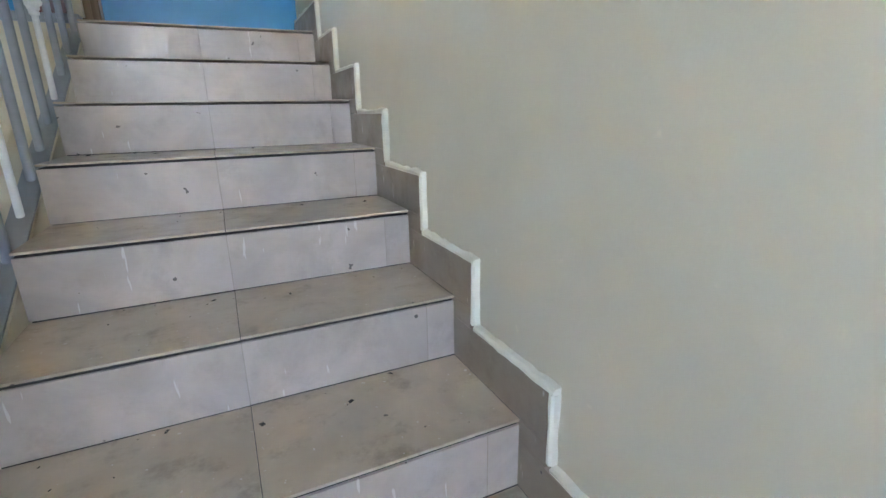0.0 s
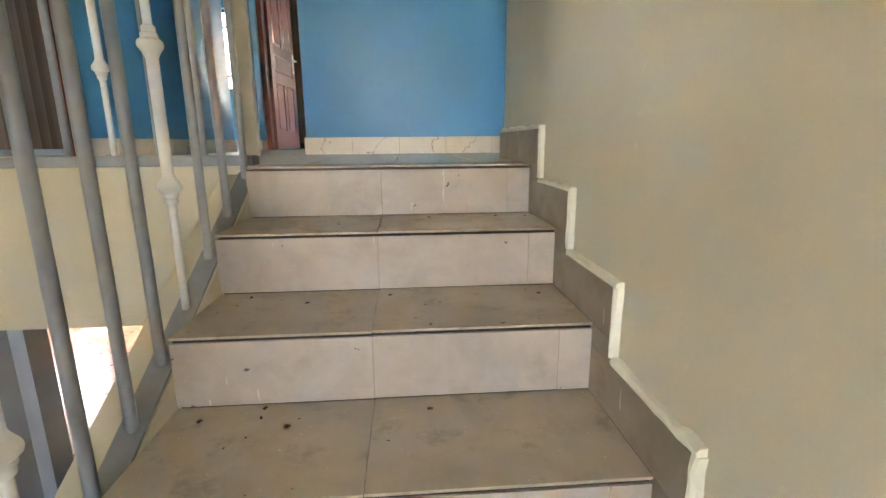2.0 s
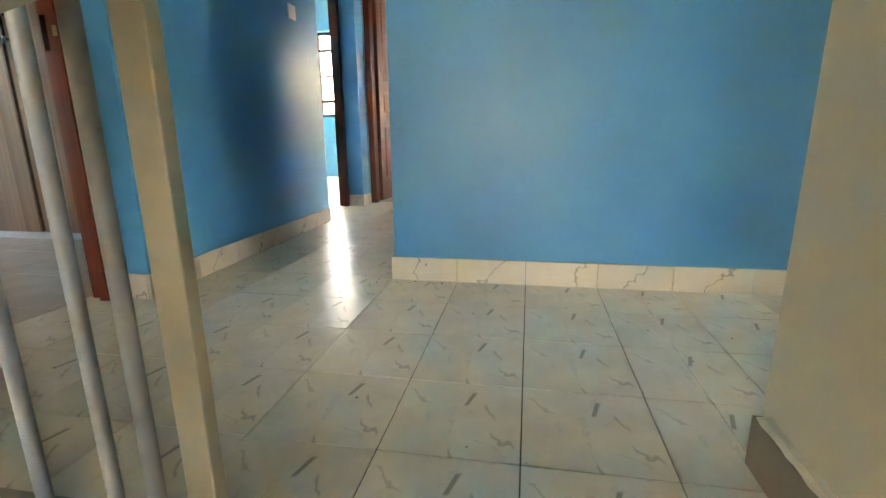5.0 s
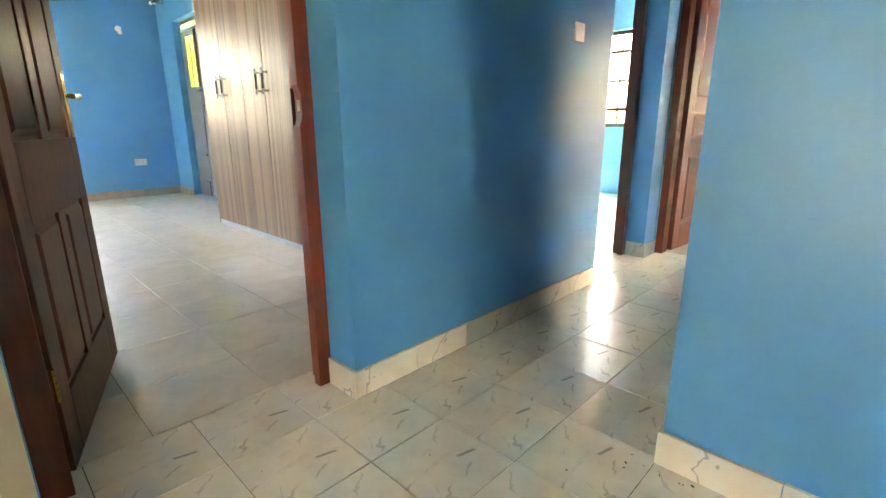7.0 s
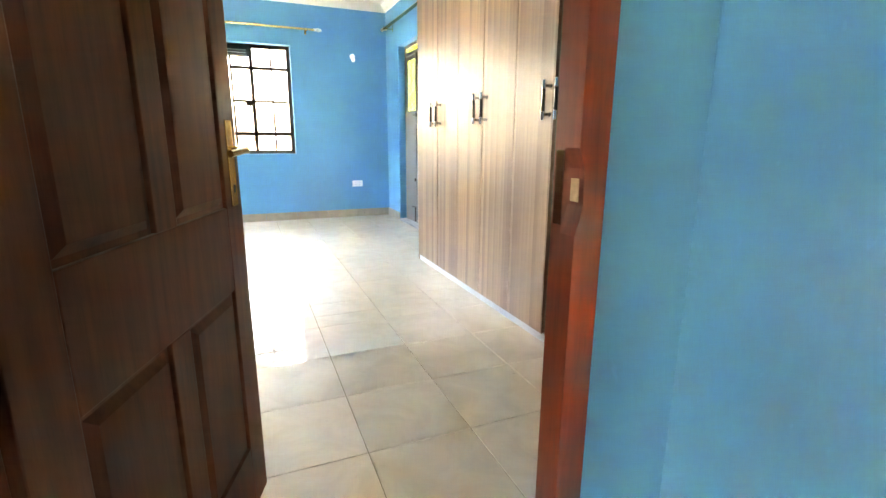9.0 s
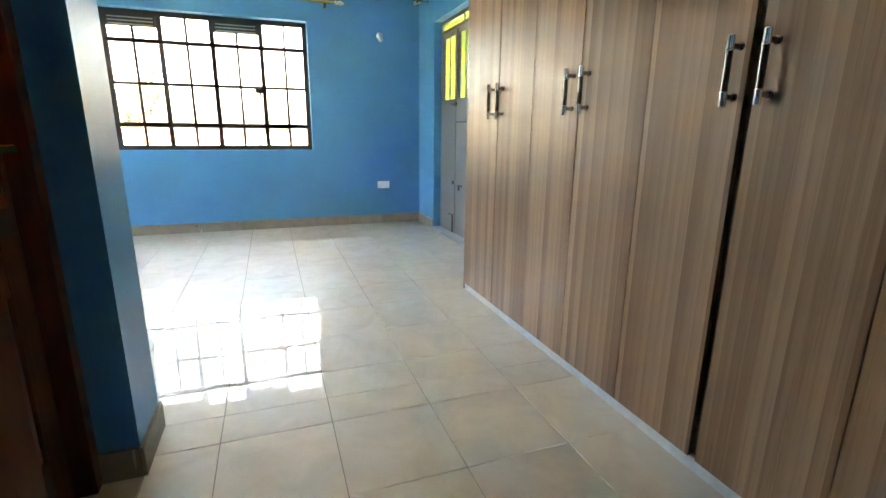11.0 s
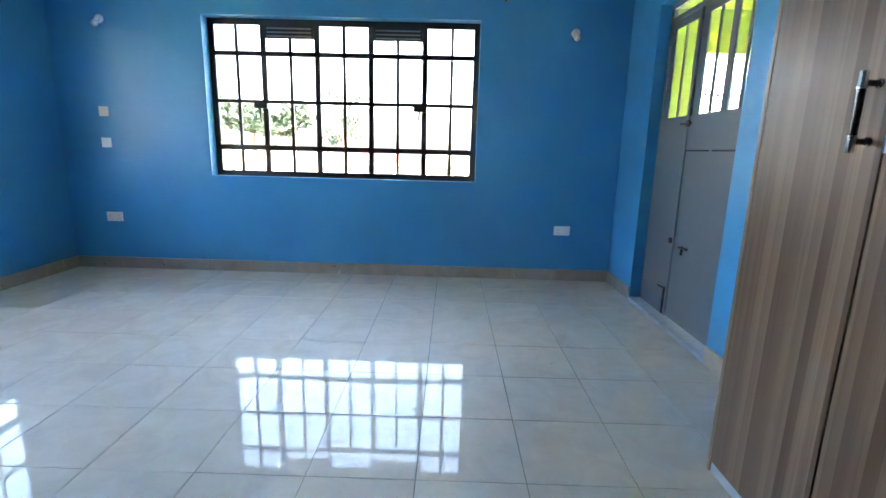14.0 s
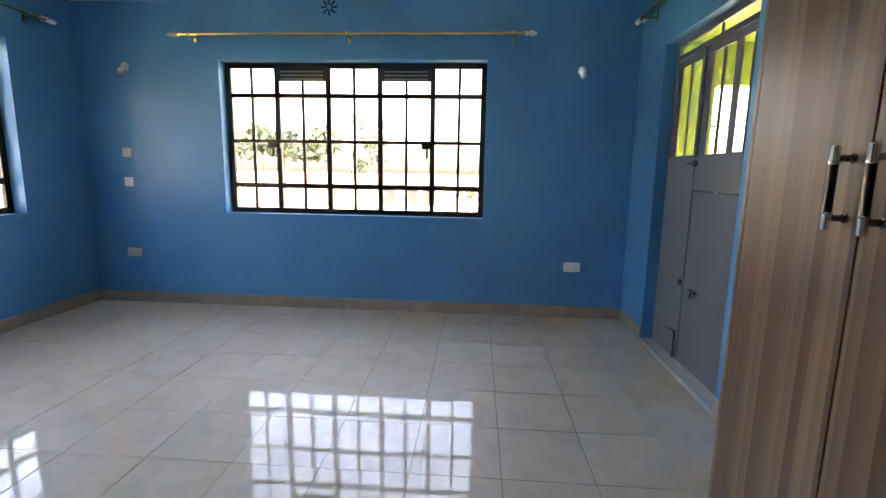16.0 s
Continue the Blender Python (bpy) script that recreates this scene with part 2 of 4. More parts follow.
def stair_tile(name, base, dirty):
    t = Net(name)
    rnd = t.random()
    off = t.n.new("ShaderNodeCombineXYZ")
    t.l.new(t.math('MULTIPLY', rnd, 23.0), off.inputs[0])
    t.l.new(t.math('MULTIPLY', rnd, 41.0), off.inputs[1])
    src = t.mapping((1, 1, 1), offset=off.outputs[0])
    c = t.noise(6, 5, 0.6, src, 0.5)
    col = t.mix(t.smooth(c, 0.3, 0.7), tone(base, 0.88), tone(base, 1.1))
    d = t.noise(9, 6, 0.7, src)
    col = t.mix(t.math('MULTIPLY', t.smooth(d, 0.52, 0.72), dirty), col, (0.12, 0.095, 0.07))
    s = t.smooth(t.noise(30, 2, 0.5, src), 0.735, 0.75)
    col = t.mix(t.math('MULTIPLY', s, 0.8), col, (0.03, 0.027, 0.024))
    w = t.smooth(t.noise(1.0, 2, 0.5, t.mapping((70, 70, 9), offset=off.outputs[0])), 0.71, 0.74)
    col = t.mix(t.math('MULTIPLY', w, 0.5), col, (0.7, 0.68, 0.63))
    return t.done(col, t.smooth(d, 0.3, 0.8, 0.28, 0.55), normal=t.bump(t.noise(50, 2, 0.5, src), 0.08, 0.001))


def patio_tile():
    """Pink lower-floor tile with a dark printed diamond."""
    t = Net("pink_patterned_tile")
    o = t.xyz()
    ax, ay = t.math('ABSOLUTE', o[0]), t.math('ABSOLUTE', o[1])
    s = t.math('ADD', ax, ay)
    line = t.smooth(t.math('ABSOLUTE', t.math('SUBTRACT', s, 0.15)), 0.004, 0.010, 1.0, 0.0)
    core = t.smooth(s, 0.035, 0.05, 1.0, 0.0)
    col = t.mix(t.noise(6, 4), (0.58, 0.40, 0.33), (0.70, 0.54, 0.47))
    col = t.mix(t.math('MULTIPLY', t.math('MAXIMUM', line, core), 0.85), col, (0.10, 0.05, 0.045))
    return t.done(col, 0.3)


M_BEDTILE = bedroom_tile()
M_MARBLE = marble_tile()
M_TREAD = stair_tile("beige_stair_tread_tile", (0.45, 0.37, 0.275), 0.45)
M_RISER = stair_tile("beige_stair_riser_tile", (0.44, 0.375, 0.315), 0.18)
M_SKIRT = stair_tile("brown_skirting_tile", (0.23, 0.18, 0.125), 0.25)
M_BEDSKIRT = stair_tile("taupe_skirting_tile", (0.30, 0.265, 0.21), 0.15)
M_PATIO = patio_tile()


def glass():
    t = Net("window_glass")
    t.b.inputs["Transmission Weight"].default_value = 1.0
    return t.done((0.97, 0.98, 0.98), 0.01, ior=1.45)


M_GLASS = glass()


def leaf_mat(name, a, b):
    t = Net(name)
    r = t.n.new("ShaderNodeNewGeometry").outputs["Random Per Island"]
    return t.done(t.mix(r, a, b), 0.55)


M_LEAF = leaf_mat("leaves", (0.012, 0.025, 0.013), (0.028, 0.046, 0.025))
M_BARK = plain("bark", (0.10, 0.075, 0.055), 0.9, 0.0, 0.3, 8, 0.8)
M_EARTH = plain("dry_grass_ground", (0.20, 0.175, 0.10), 0.95, 0.0, 0.35, 0.25, 0.3)
M_ROOF = plain("maroon_iron_roof", (0.16, 0.045, 0.035), 0.5, 0.0, 0.15, 3, 0.2)
M_TANK = plain("blue_tank_plastic", (0.02, 0.03, 0.07), 0.5, 0.0, 0.1, 6, 0.1)
M_STONE = plain("pale_stone_wall", (0.42, 0.40, 0.36), 0.9, 0.0, 0.12, 4, 0.4)


# ---- building blocks ----
def box(bm, x0, x1, y0, y1, z0, z1, bevel=0.0):
    vs = [bm.verts.new((x, y, z)) for x in (x0, x1) for y in (y0, y1) for z in (z0, z1)]
    fs = []
    for f in ((0, 1, 3, 2), (4, 6, 7, 5), (0, 4, 5, 1), (2, 3, 7, 6), (0, 2, 6, 4), (1, 5, 7, 3)):
        fs.append(bm.faces.new([vs[k] for k in f]))
    if bevel:
        es = list({e for f in fs for e in f.edges})
        bmesh.ops.bevel(bm, geom=es, offset=bevel, segments=2, affect='EDGES', profile=0.6)


def boxes(*items, bevel=0.0):
    bm = bmesh.new()
    for it in items:
        box(bm, *it, bevel=bevel)
    return bm


def lathe(bm, profile, seg=14, axis='z', at=(0, 0, 0)):
    rings = []
    for r, h in profile:
        ring = []
        for k in range(seg):
            a = 2 * math.pi * k / seg
            c, s = r * math.cos(a), r * math.sin(a)
            p = {'z': (c, s, h), 'y': (c, h, s), 'x': (h, c, s)}[axis]
            ring.append(bm.verts.new((p[0] + at[0], p[1] + at[1], p[2] + at[2])))
        rings.append(ring)
    for a, b in zip(rings, rings[1:]):
        for k in range(seg):
            bm.faces.new((a[k], a[(k + 1) % seg], b[(k + 1) % seg], b[k]))
    bm.faces.new(rings[0][::-1])
    bm.faces.new(rings[-1])


def prism(bm, pts, lo, hi, axis='x'):
    """A polygon in the two other axes, drawn out along one."""
    def p3(a, b, c):
        return {'x': (c, a, b), 'y': (a, c, b), 'z': (a, b, c)}[axis]
    A = [bm.verts.new(p3(a, b, lo)) for a, b in pts]
    B = [bm.verts.new(p3(a, b, hi)) for a, b in pts]
    n = len(pts)
    bm.faces.new(A)
    bm.faces.new(B[::-1])
    for k in range(n):
        bm.faces.new((A[k], B[k], B[(k + 1) % n], A[(k + 1) % n]))


def finish(name, bm, mat, smooth=False):
    bmesh.ops.recalc_face_normals(bm, faces=bm.faces)
    me = bpy.data.meshes.new(name)
    bm.to_mesh(me)
    bm.free()
    me.materials.append(mat)
    if smooth:
        for p in me.polygons:
            p.use_smooth = True
        me.set_sharp_from_angle(angle=radians(35))
    return me


def part(name, bm, mat, parent, label="", smooth=False):
    ob = new(name, finish(name, bm, mat, smooth))
    ob.parent = parent
    return tagged(ob, label)


def piece(name, mesh, parent, m):
    ob = new(name, mesh)
    ob.parent = parent
    ob.matrix_basis = m
    return ob


def thing(name, m, label, category, group="", kind=""):
    ob = new(name)
    ob.empty_display_size = 0.1
    ob.matrix_basis = m
    return tagged(ob, label, category, group, kind)


def single(name, bm, mat, label, category, kind="", smooth=False, group=""):
    return tagged(new(name, finish(name, bm, mat, smooth)), label, category, group, kind)


def wall(name, axis, lo, hi, a0, a1, z0, z1, mat, label, holes=()):
    """A wall from lo to hi in its thickness along axis, from a0 to a1 along its run, with openings (a0, a1, z0, z1)."""
    us = sorted({a0, a1, *[h[0] for h in holes], *[h[1] for h in holes]})
    bm = bmesh.new()
    for u0, u1 in zip(us, us[1:]):
        mid = (u0 + u1) / 2
        zs = [z0]
        for h in sorted((h for h in holes if h[0] < mid < h[1]), key=lambda h: h[2]):
            zs += [h[2], h[3]]
        zs.append(z1)
        for za, zb in zip(zs[::2], zs[1::2]):
            if zb - za > 1e-4:
                if axis == 'x':
                    box(bm, lo, hi, u0, u1, za, zb)
                else:
                    box(bm, u0, u1, lo, hi, za, zb)
    return single(name, bm, mat, label, "wall", "structure")



# ---- the plan ----
XW = -7.737     # inner face of the bedroom's window wall
YR = 5.435      # inner face of the bedroom's balcony wall
YL = 0.42       # inner face of the bedroom's side-window wall
XD = -1.407     # landing face of the door wall
XB = -1.64      # bedroom face of the door wall
YB = 4.42       # blue wall at the head of the stair
XC = -0.495     # corridor's other wall
XE = 6.5        # landing's far wall
XS = 0.545      # cream stair wall
CEIL = 2.85
LOW = -2.9      # lower floor
RISE, GO, TOPY = 0.158, 0.2865, 2.835

# bedroom walls
W1 = (1.755, 4.157, 0.892, 2.258)     # y0 y1 z0 z1
W2 = (-7.08, -4.85, 0.91, 2.28)       # x0 x1 z0 z1
D_BALC = (-7.182, -6.0, -0.1, 2.247)
wall("wall_window", 'x', XW - 0.22, XW, YL - 0.2, YR + 0.2, -0.1, CEIL + 0.1, M_BLUE, "bright blue painted plaster wall with a wide window", [W1])
wall("wall_balcony", 'y', YR, YR + 0.125, XW, XB, -0.1, CEIL + 0.1, M_BLUE, "bright blue painted wall with a steel balcony door", [D_BALC])
wall("wall_side_window", 'y', YL - 0.2, YL, XW, XB, -0.1, CEIL + 0.1, M_BLUE, "bright blue painted side wall with a window", [W2])
wall("wall_bedroom_return", 'x', -3.87, -3.67, YL, 3.215, -0.1, CEIL + 0.1, M_BLUE, "bright blue painted return wall of the bedroom")
D_BATH = (-3.60, -2.75, -0.1, 2.08)
wall("wall_entry_partition", 'y', 3.0, 3.215, -3.67, XB, -0.1, CEIL + 0.1, M_BLUE, "blue painted partition with a doorway beside the bedroom entry", [D_BATH])
# wall between landing and bedroom, with the two doors in it
D_BED = (3.15, 4.012, -0.1, 2.08)
D_SIDE = (5.80, 6.578, -0.1, 2.08)
wall("wall_doors", 'x', XB, XD, 3.147, 6.76, -0.1, CEIL + 0.1, M_BLUE, "glossy blue painted wall with two doorways", [D_BED, D_SIDE])
# Unseen opening, added to light the cream stair wall from across
W_SW_ADDED = (-1.25, -0.5, -0.1, 1.3)
wall("wall_stair_left", 'x', XB, XD, -1.5, 3.147, -0.56, CEIL + 0.1, M_CREAM, "cream painted stairwell wall with an added unseen window", [W_SW_ADDED])
wall("wall_landing_end", 'y', YB, YB + 0.2, XC, XE, -0.1, CEIL + 0.1, M_BLUE, "glossy blue painted wall at the head of the stair")
wall("wall_corridor", 'x', XC, XC + 0.2, YB + 0.2, 6.76, -0.1, CEIL + 0.1, M_BLUE, "blue painted corridor wall")
D_END = (-1.40, -0.52, -0.1, 2.08)
wall("wall_corridor_end", 'y', 6.76, 6.96, -1.64, 2.2, -0.1, CEIL + 0.1, M_BLUE, "blue painted wall with the end doorway", [D_END])
wall("wall_stair_right", 'x', XS, XS + 0.2, -1.5, 3.33, -3.2, CEIL + 0.1, M_CREAM, "cream painted plaster wall beside the stair")
wall("wall_landing_south", 'y', 2.2, 2.4, XS + 0.2, XE, -0.1, CEIL + 0.1, M_CREAM, "cream painted landing wall")
W_LE = (2.58, 3.30, 0.4, 2.5)
wall("wall_landing_east", 'x', XE, XE + 0.2, 2.2, 4.62, -0.1, CEIL + 0.1, M_BLUE, "blue painted landing wall with a narrow window", [W_LE])
W_ST = (-1.15, 0.2, -0.2, 1.7)
wall("wall_stair_back", 'y', -1.7, -1.5, XB, XS + 0.2, -3.2, CEIL + 0.1, M_CREAM, "cream painted stairwell wall with a tall window", [W_ST])
# side room
W_R2 = (-4.9, -2.4, 0.92, 2.17)
wall("wall_side_room_far", 'y', 9.64, 9.84, -5.2, -1.4, -0.1, CEIL + 0.1, M_BLUE, "blue painted wall of the side room with a window", [W_R2])
wall("wall_side_room_west", 'x', -5.4, -5.2, 5.635, 9.84, -0.1, CEIL + 0.1, M_BLUE, "blue painted wall of the side room")
wall("wall_room_partition", 'x', XB, -1.44, 6.96, 9.64, -0.1, CEIL + 0.1, M_BLUE, "blue painted partition between two rooms")
# end room
# Unseen window, added so the end room and its open door get light
W_R3_ADDED = (7.1, 7.7, 1.0, 2.1)
wall("wall_end_room_east", 'x', 2.2, 2.4, 6.76, 9.2, -0.1, CEIL + 0.1, M_BLUE, "blue painted wall of the end room with an added unseen window", [W_R3_ADDED])
W_R4 = (0.45, 1.15, 0.75, 1.85)
wall("wall_end_room_far", 'y', 9.0, 9.2, -1.44, 2.2, -0.1, CEIL + 0.1, M_BLUE, "blue painted far wall of the end room with a window", [W_R4])

# ceilings and slabs
# Runs past the window walls as an unseen eave added to shade the floor
single("ceiling", boxes((-8.75, -1.7, -0.25, 9.9, CEIL, CEIL + 0.2), (-1.7, 6.8, -1.8, 9.9, CEIL, CEIL + 0.2)), M_WHITE, "white painted plaster ceiling with an added unseen eave", "ceiling", "structure")
bm = bmesh.new()
COVE = [(0, 0), (0.0, -0.09), (0.02, -0.085), (0.045, -0.05), (0.085, -0.02), (0.09, 0)]
prism(bm, [(YR - a, CEIL + b) for a, b in COVE], XW, -5.1, 'x')
prism(bm, [(XW + a, CEIL + b) for a, b in COVE], YL, YR, 'y')
prism(bm, [(YL + a, CEIL + b) for a, b in COVE], XW, -3.87, 'x')
single("trim", bm, M_WHITE, "white plaster cornice under the ceiling", "cornice", "structure")

fl = single("floor_bedroom", boxes((XW, -1.69, YL, YR + 0.2, -0.2, -0.0035)), M_PALEGROUT, "beige polished ceramic tiles with thin joints", "floor", "structure")
fl2 = single("floor_landing", boxes((-1.69, XE, 3.002, YB, -0.2, -0.004), (XS + 0.2, XE, 2.4, 3.002, -0.2, -0.004), (-1.64, XC, YB, 6.86, -0.2, -0.004)), M_GROUT,
             "white ceramic tiles with grey veins and dirty joints", "floor", "structure")
fl2b = single("floor_landing_lip", boxes((-0.37, XS, 2.836, 3.002, -0.2, -0.012)), M_CONCRETE, "landing slab over the stair head", "floor", "structure")
fl3 = single("floor_side_room", boxes((-5.2, XB, 5.635, 9.64, -0.2, 0.0)), M_BEDTILE, "beige polished tile floor of the side room", "floor", "structure")
fl4 = single("floor_end_room", boxes((-1.44, 2.2, 6.86, 9.0, -0.2, 0.0)), M_BEDTILE, "beige polished tile floor of the end room", "floor", "structure")
# beam under the landing's free edge
single("landing_beam", boxes((XD, -0.476, 2.93, 3.24, -0.545, -0.2), (XD, -0.3705, 2.93, 3.0, -0.2, -0.002)), M_CREAM, "cream painted beam under the landing edge", "beam", "structure")
single("landing_kerb", boxes((XD, -0.3705, 2.922, 3.0, -0.001, 0.034), bevel=0.004), M_RAIL, "grey painted kerb at the landing's open edge", "kerb", "structure")

# lower storey seen through the stair
fl5 = single("floor_lower", boxes((-9.0, 2.2, -1.5, 9.5, LOW - 0.2, LOW - 0.004)), M_DARKGROUT, "pink patterned tile floor of the lower room", "floor", "structure")
W_LOW = (-4.72, -4.12, -2.09, -1.35)
W_LOW2 = (-6.6, -5.4, -2.09, -0.9)
wall("wall_lower_far", 'y', 9.5, 9.7, -9.0, -4.08, LOW, -0.25, M_RED, "orange-red painted lower-room wall with a barred window", [W_LOW2, W_LOW])
wall("wall_lower_far_cream", 'y', 9.44, 9.7, -4.08, 2.2, LOW, -0.25, M_CREAM, "cream painted lower-room wall")
wall("wall_lower_west", 'x', -9.2, -9.0, 3.1, 9.7, LOW, -0.25, M_RED, "orange-red painted lower-room wall with an opening", [(5.6, 7.2, -2.0, -0.8)])
wall("wall_lower_east", 'x', 2.2, 2.4, -1.5, 9.7, LOW, -0.25, M_CREAM, "cream painted lower-room wall")
wall("wall_lower_stair", 'x', XB, XD, -1.5, 3.12, -3.2, -0.56, M_GREYWALL, "grey lower wall of the stairwell")
wall("wall_lower_screen", 'y', 3.12, 3.235, -9.0, -1.35, LOW, -0.548, M_GREYWALL, "grey wall beside the lower opening")
single("ceiling_lower", boxes((-9.2, 2.4, 3.24, 9.7, -0.45, -0.22)), M_WHITE, "white painted lower-room ceiling", "ceiling", "structure")
single("skirting_lower", boxes((-9.0, -4.08, 9.485, 9.5, LOW, LOW + 0.10)), M_RED, "orange skirting of the lower room", "skirting", "structure")

# ---- staircase ----
stair = thing("staircase", Matrix(), "beige tiled concrete stair with dusty treads", "staircase", kind="structure")
N = 9
prof = [(TOPY + 0.001, -0.012)]
for k in range(N):
    y = TOPY - k * GO
    prof.append((y, -0.012 - k * RISE))
    prof.append((y, -0.012 - (k + 1) * RISE))
prof += [(-1.5, -0.012 - N * RISE), (-1.5, -0.2 - N * RISE), (0.2, -0.2 - N * RISE), (TOPY + 0.001, -0.25)]
bm = bmesh.new()
prism(bm, prof, -0.36, XS - 0.002, 'x')
part("waist", bm, M_DARKGROUT, stair)
bm = bmesh.new()
box(bm, XD, -0.363, -1.5, TOPY - N * GO, -0.2 - N * RISE, -0.002 - N * RISE)
box(bm, -0.363, XS - 0.003, -1.5, TOPY - N * GO - 0.014, -0.01 - N * RISE, -0.002 - N * RISE)
part("mid_landing", bm, M_TREAD, stair, "beige tiled half landing")
cols = [(-0.362, 0.0503), (0.0517, 0.4543), (0.4557, 0.5265)]
tread_mesh, riser_mesh = [], []
for x0, x1 in cols:
    w = x1 - x0
    tw = (cols[2][1] if x0 > 0 else x1) - x0
    tread_mesh.append(finish("tread_tile", boxes((0, tw, -GO + 0.0005, 0.0, -0.006, 0.0), bevel=0.0012), M_TREAD))
    riser_mesh.append(finish("riser_tile", boxes((0, w, -0.0115, -0.0055, 0.002, RISE - 0.0135), bevel=0.001), M_RISER))
top_mesh = [finish("tread_tile", boxes((0, (cols[2][1] if x0 > 0 else x1) - x0, -0.1795, 0.0, -0.006, 0.0), bevel=0.0012), M_TREAD) for x0, x1 in cols]
random.seed(3)
for k in range(N + 1):
    y = TOPY - k * GO
    for c, (x0, x1) in enumerate(cols):
        jit = random.uniform(-0.0012, 0.0012)
        if c == 2:
            pass
        elif k == 0:
            piece("tread_tile", top_mesh[c], stair, pose(x0, 3.003, jit * 0.5))
        else:
            piece("tread_tile", tread_mesh[c], stair, pose(x0, y + GO - 0.012, -k * RISE + jit * 0.5))
        if k < N:
            piece("riser_tile", riser_mesh[c], stair, pose(x0, y + jit, -(k + 1) * RISE))
for k in range(N):
    y = TOPY - k * GO
    part("riser_joint", boxes(*[(c - 0.0012, c + 0.0012, y - 0.0105, y - 0.002, -(k + 1) * RISE + 0.004, -k * RISE - 0.016) for c in (0.051, 0.455)]), M_RISERGROUT, stair)
# lower flight under the half landing
prof = []
for k in range(N):
    y = TOPY - N * GO + k * GO
    z = -N * RISE - k * (LOW + N * RISE) / -N
    prof += [(y, z - 0.004), (y, z + (LOW + N * RISE) / N - 0.004)]
prof += [(TOPY - N * GO + N * GO, LOW - 0.004), (TOPY - N * GO, LOW - 0.004)]
bm = bmesh.new()
prism(bm, prof, XD, -0.48, 'x')
part("lower_flight", bm, M_RISER, stair)

# stringer with sloped cream side and the stepped skirting on the wall
SL = 0.5455


def bar_z(y):
    return -0.036 + (y - 2.894) * SL


bm = bmesh.new()
y0, y1 = TOPY - N * GO - 0.1, 2.929
prism(bm, [(y0, bar_z(y0) - 0.012), (y1 - 0.001, bar_z(y1) - 0.012), (y1 - 0.001, bar_z(y1) - 0.42), (y0, bar_z(y0) - 0.42)], -0.475, -0.3625, 'x')
part("stringer", bm, M_CREAM, stair, "cream painted sloping stringer")

skirt = thing("skirting_stair", Matrix(), "brown stepped skirting tiles with a cream plaster edge", "skirting", kind="structure")
SX0, SX1 = XS - 0.018, XS - 0.0005
horiz = finish("skirting_tile", boxes((0, SX1 - SX0, -GO - 0.093, 0, 0, 0.106), bevel=0.001), M_SKIRT)
verti = finish("skirting_tile", boxes((0, SX1 - SX0, 0, 0.095, 0, RISE - 0.108), bevel=0.001), M_SKIRT)
bm_e = bmesh.new()
RIM = 0.012


def rim_run(bm, a0, a1, inner, outer, upright):
    """A hand-trowelled plaster strip along y (or z), whose free edge wanders a little."""
    n = max(3, int((a1 - a0) / 0.022))
    rings = []
    for q in range(n + 1):
        a = a0 + (a1 - a0) * q / n
        o = outer + random.gauss(0, 0.0022)
        x = SX0 + 0.001 - abs(random.gauss(0, 0.0016))
        sec = ((x + 0.001, inner), (XS + 0.001, inner), (XS + 0.001, o), (x + 0.005, o), (x, inner + (o - inner) * 0.65))
        rings.append([bm.verts.new((sx, b, a) if upright else (sx, a, b)) for sx, b in sec])
    for A, B in zip(rings, rings[1:]):
        for q in range(5):
            bm.faces.new((A[q], A[(q + 1) % 5], B[(q + 1) % 5], B[q]))
    bm.faces.new(rings[0][::-1])
    bm.faces.new(rings[-1])


for k in range(0, N + 1):
    ye = TOPY - k * GO - 0.095     # front edge of the upright piece
    z = -k * RISE
    if k:
        piece("skirting_tile", horiz, skirt, pose(SX0, ye + GO + 0.094, z))
    else:
        bmt = boxes((SX0, SX1, ye + 0.001, 3.33, 0, 0.106), bevel=0.001)
        part("skirting_tile", bmt, M_SKIRT, skirt)
    if k < N:
        piece("skirting_tile", verti, skirt, pose(SX0, ye, z - RISE + 0.107))
    # plaster rim along the top and the upright
    yb = ye + GO if k else 3.33
    rim_run(bm_e, ye - RIM, yb - RIM, z + 0.1065, z + 0.1065 + RIM, False)
    if k < N:
        rim_run(bm_e, z - RISE + 0.1065 + RIM, z + 0.1065, ye - 0.0005, ye - RIM, True)
part("plaster_edge", bm_e, M_CREAM_LITEDGE, skirt, "cream painted plaster rim with its lit brightness in the colour", True)


# ---- railings ----
def tube(bm, p, q, r, seg=10):
    p, q = Vector(p), Vector(q)
    d = (q - p)
    a = d.to_track_quat('Z', 'Y').to_matrix()
    rings = []
    for c in (p, q):
        rings.append([bm.verts.new(c + a @ Vector((r * math.cos(2 * math.pi * k / seg), r * math.sin(2 * math.pi * k / seg), 0))) for k in range(seg)])
    for k in range(seg):
        bm.faces.new((rings[0][k], rings[0][(k + 1) % seg], rings[1][(k + 1) % seg], rings[1][k]))
    bm.faces.new(rings[0][::-1])
    bm.faces.new(rings[1])


def slope_box(bm, x0, x1, ya, yb, lift, thick):
    prism(bm, [(ya, bar_z(ya) + lift), (yb, bar_z(yb) + lift), (yb, bar_z(yb) + lift + thick), (ya, bar_z(ya) + lift + thick)], x0, x1, 'x')


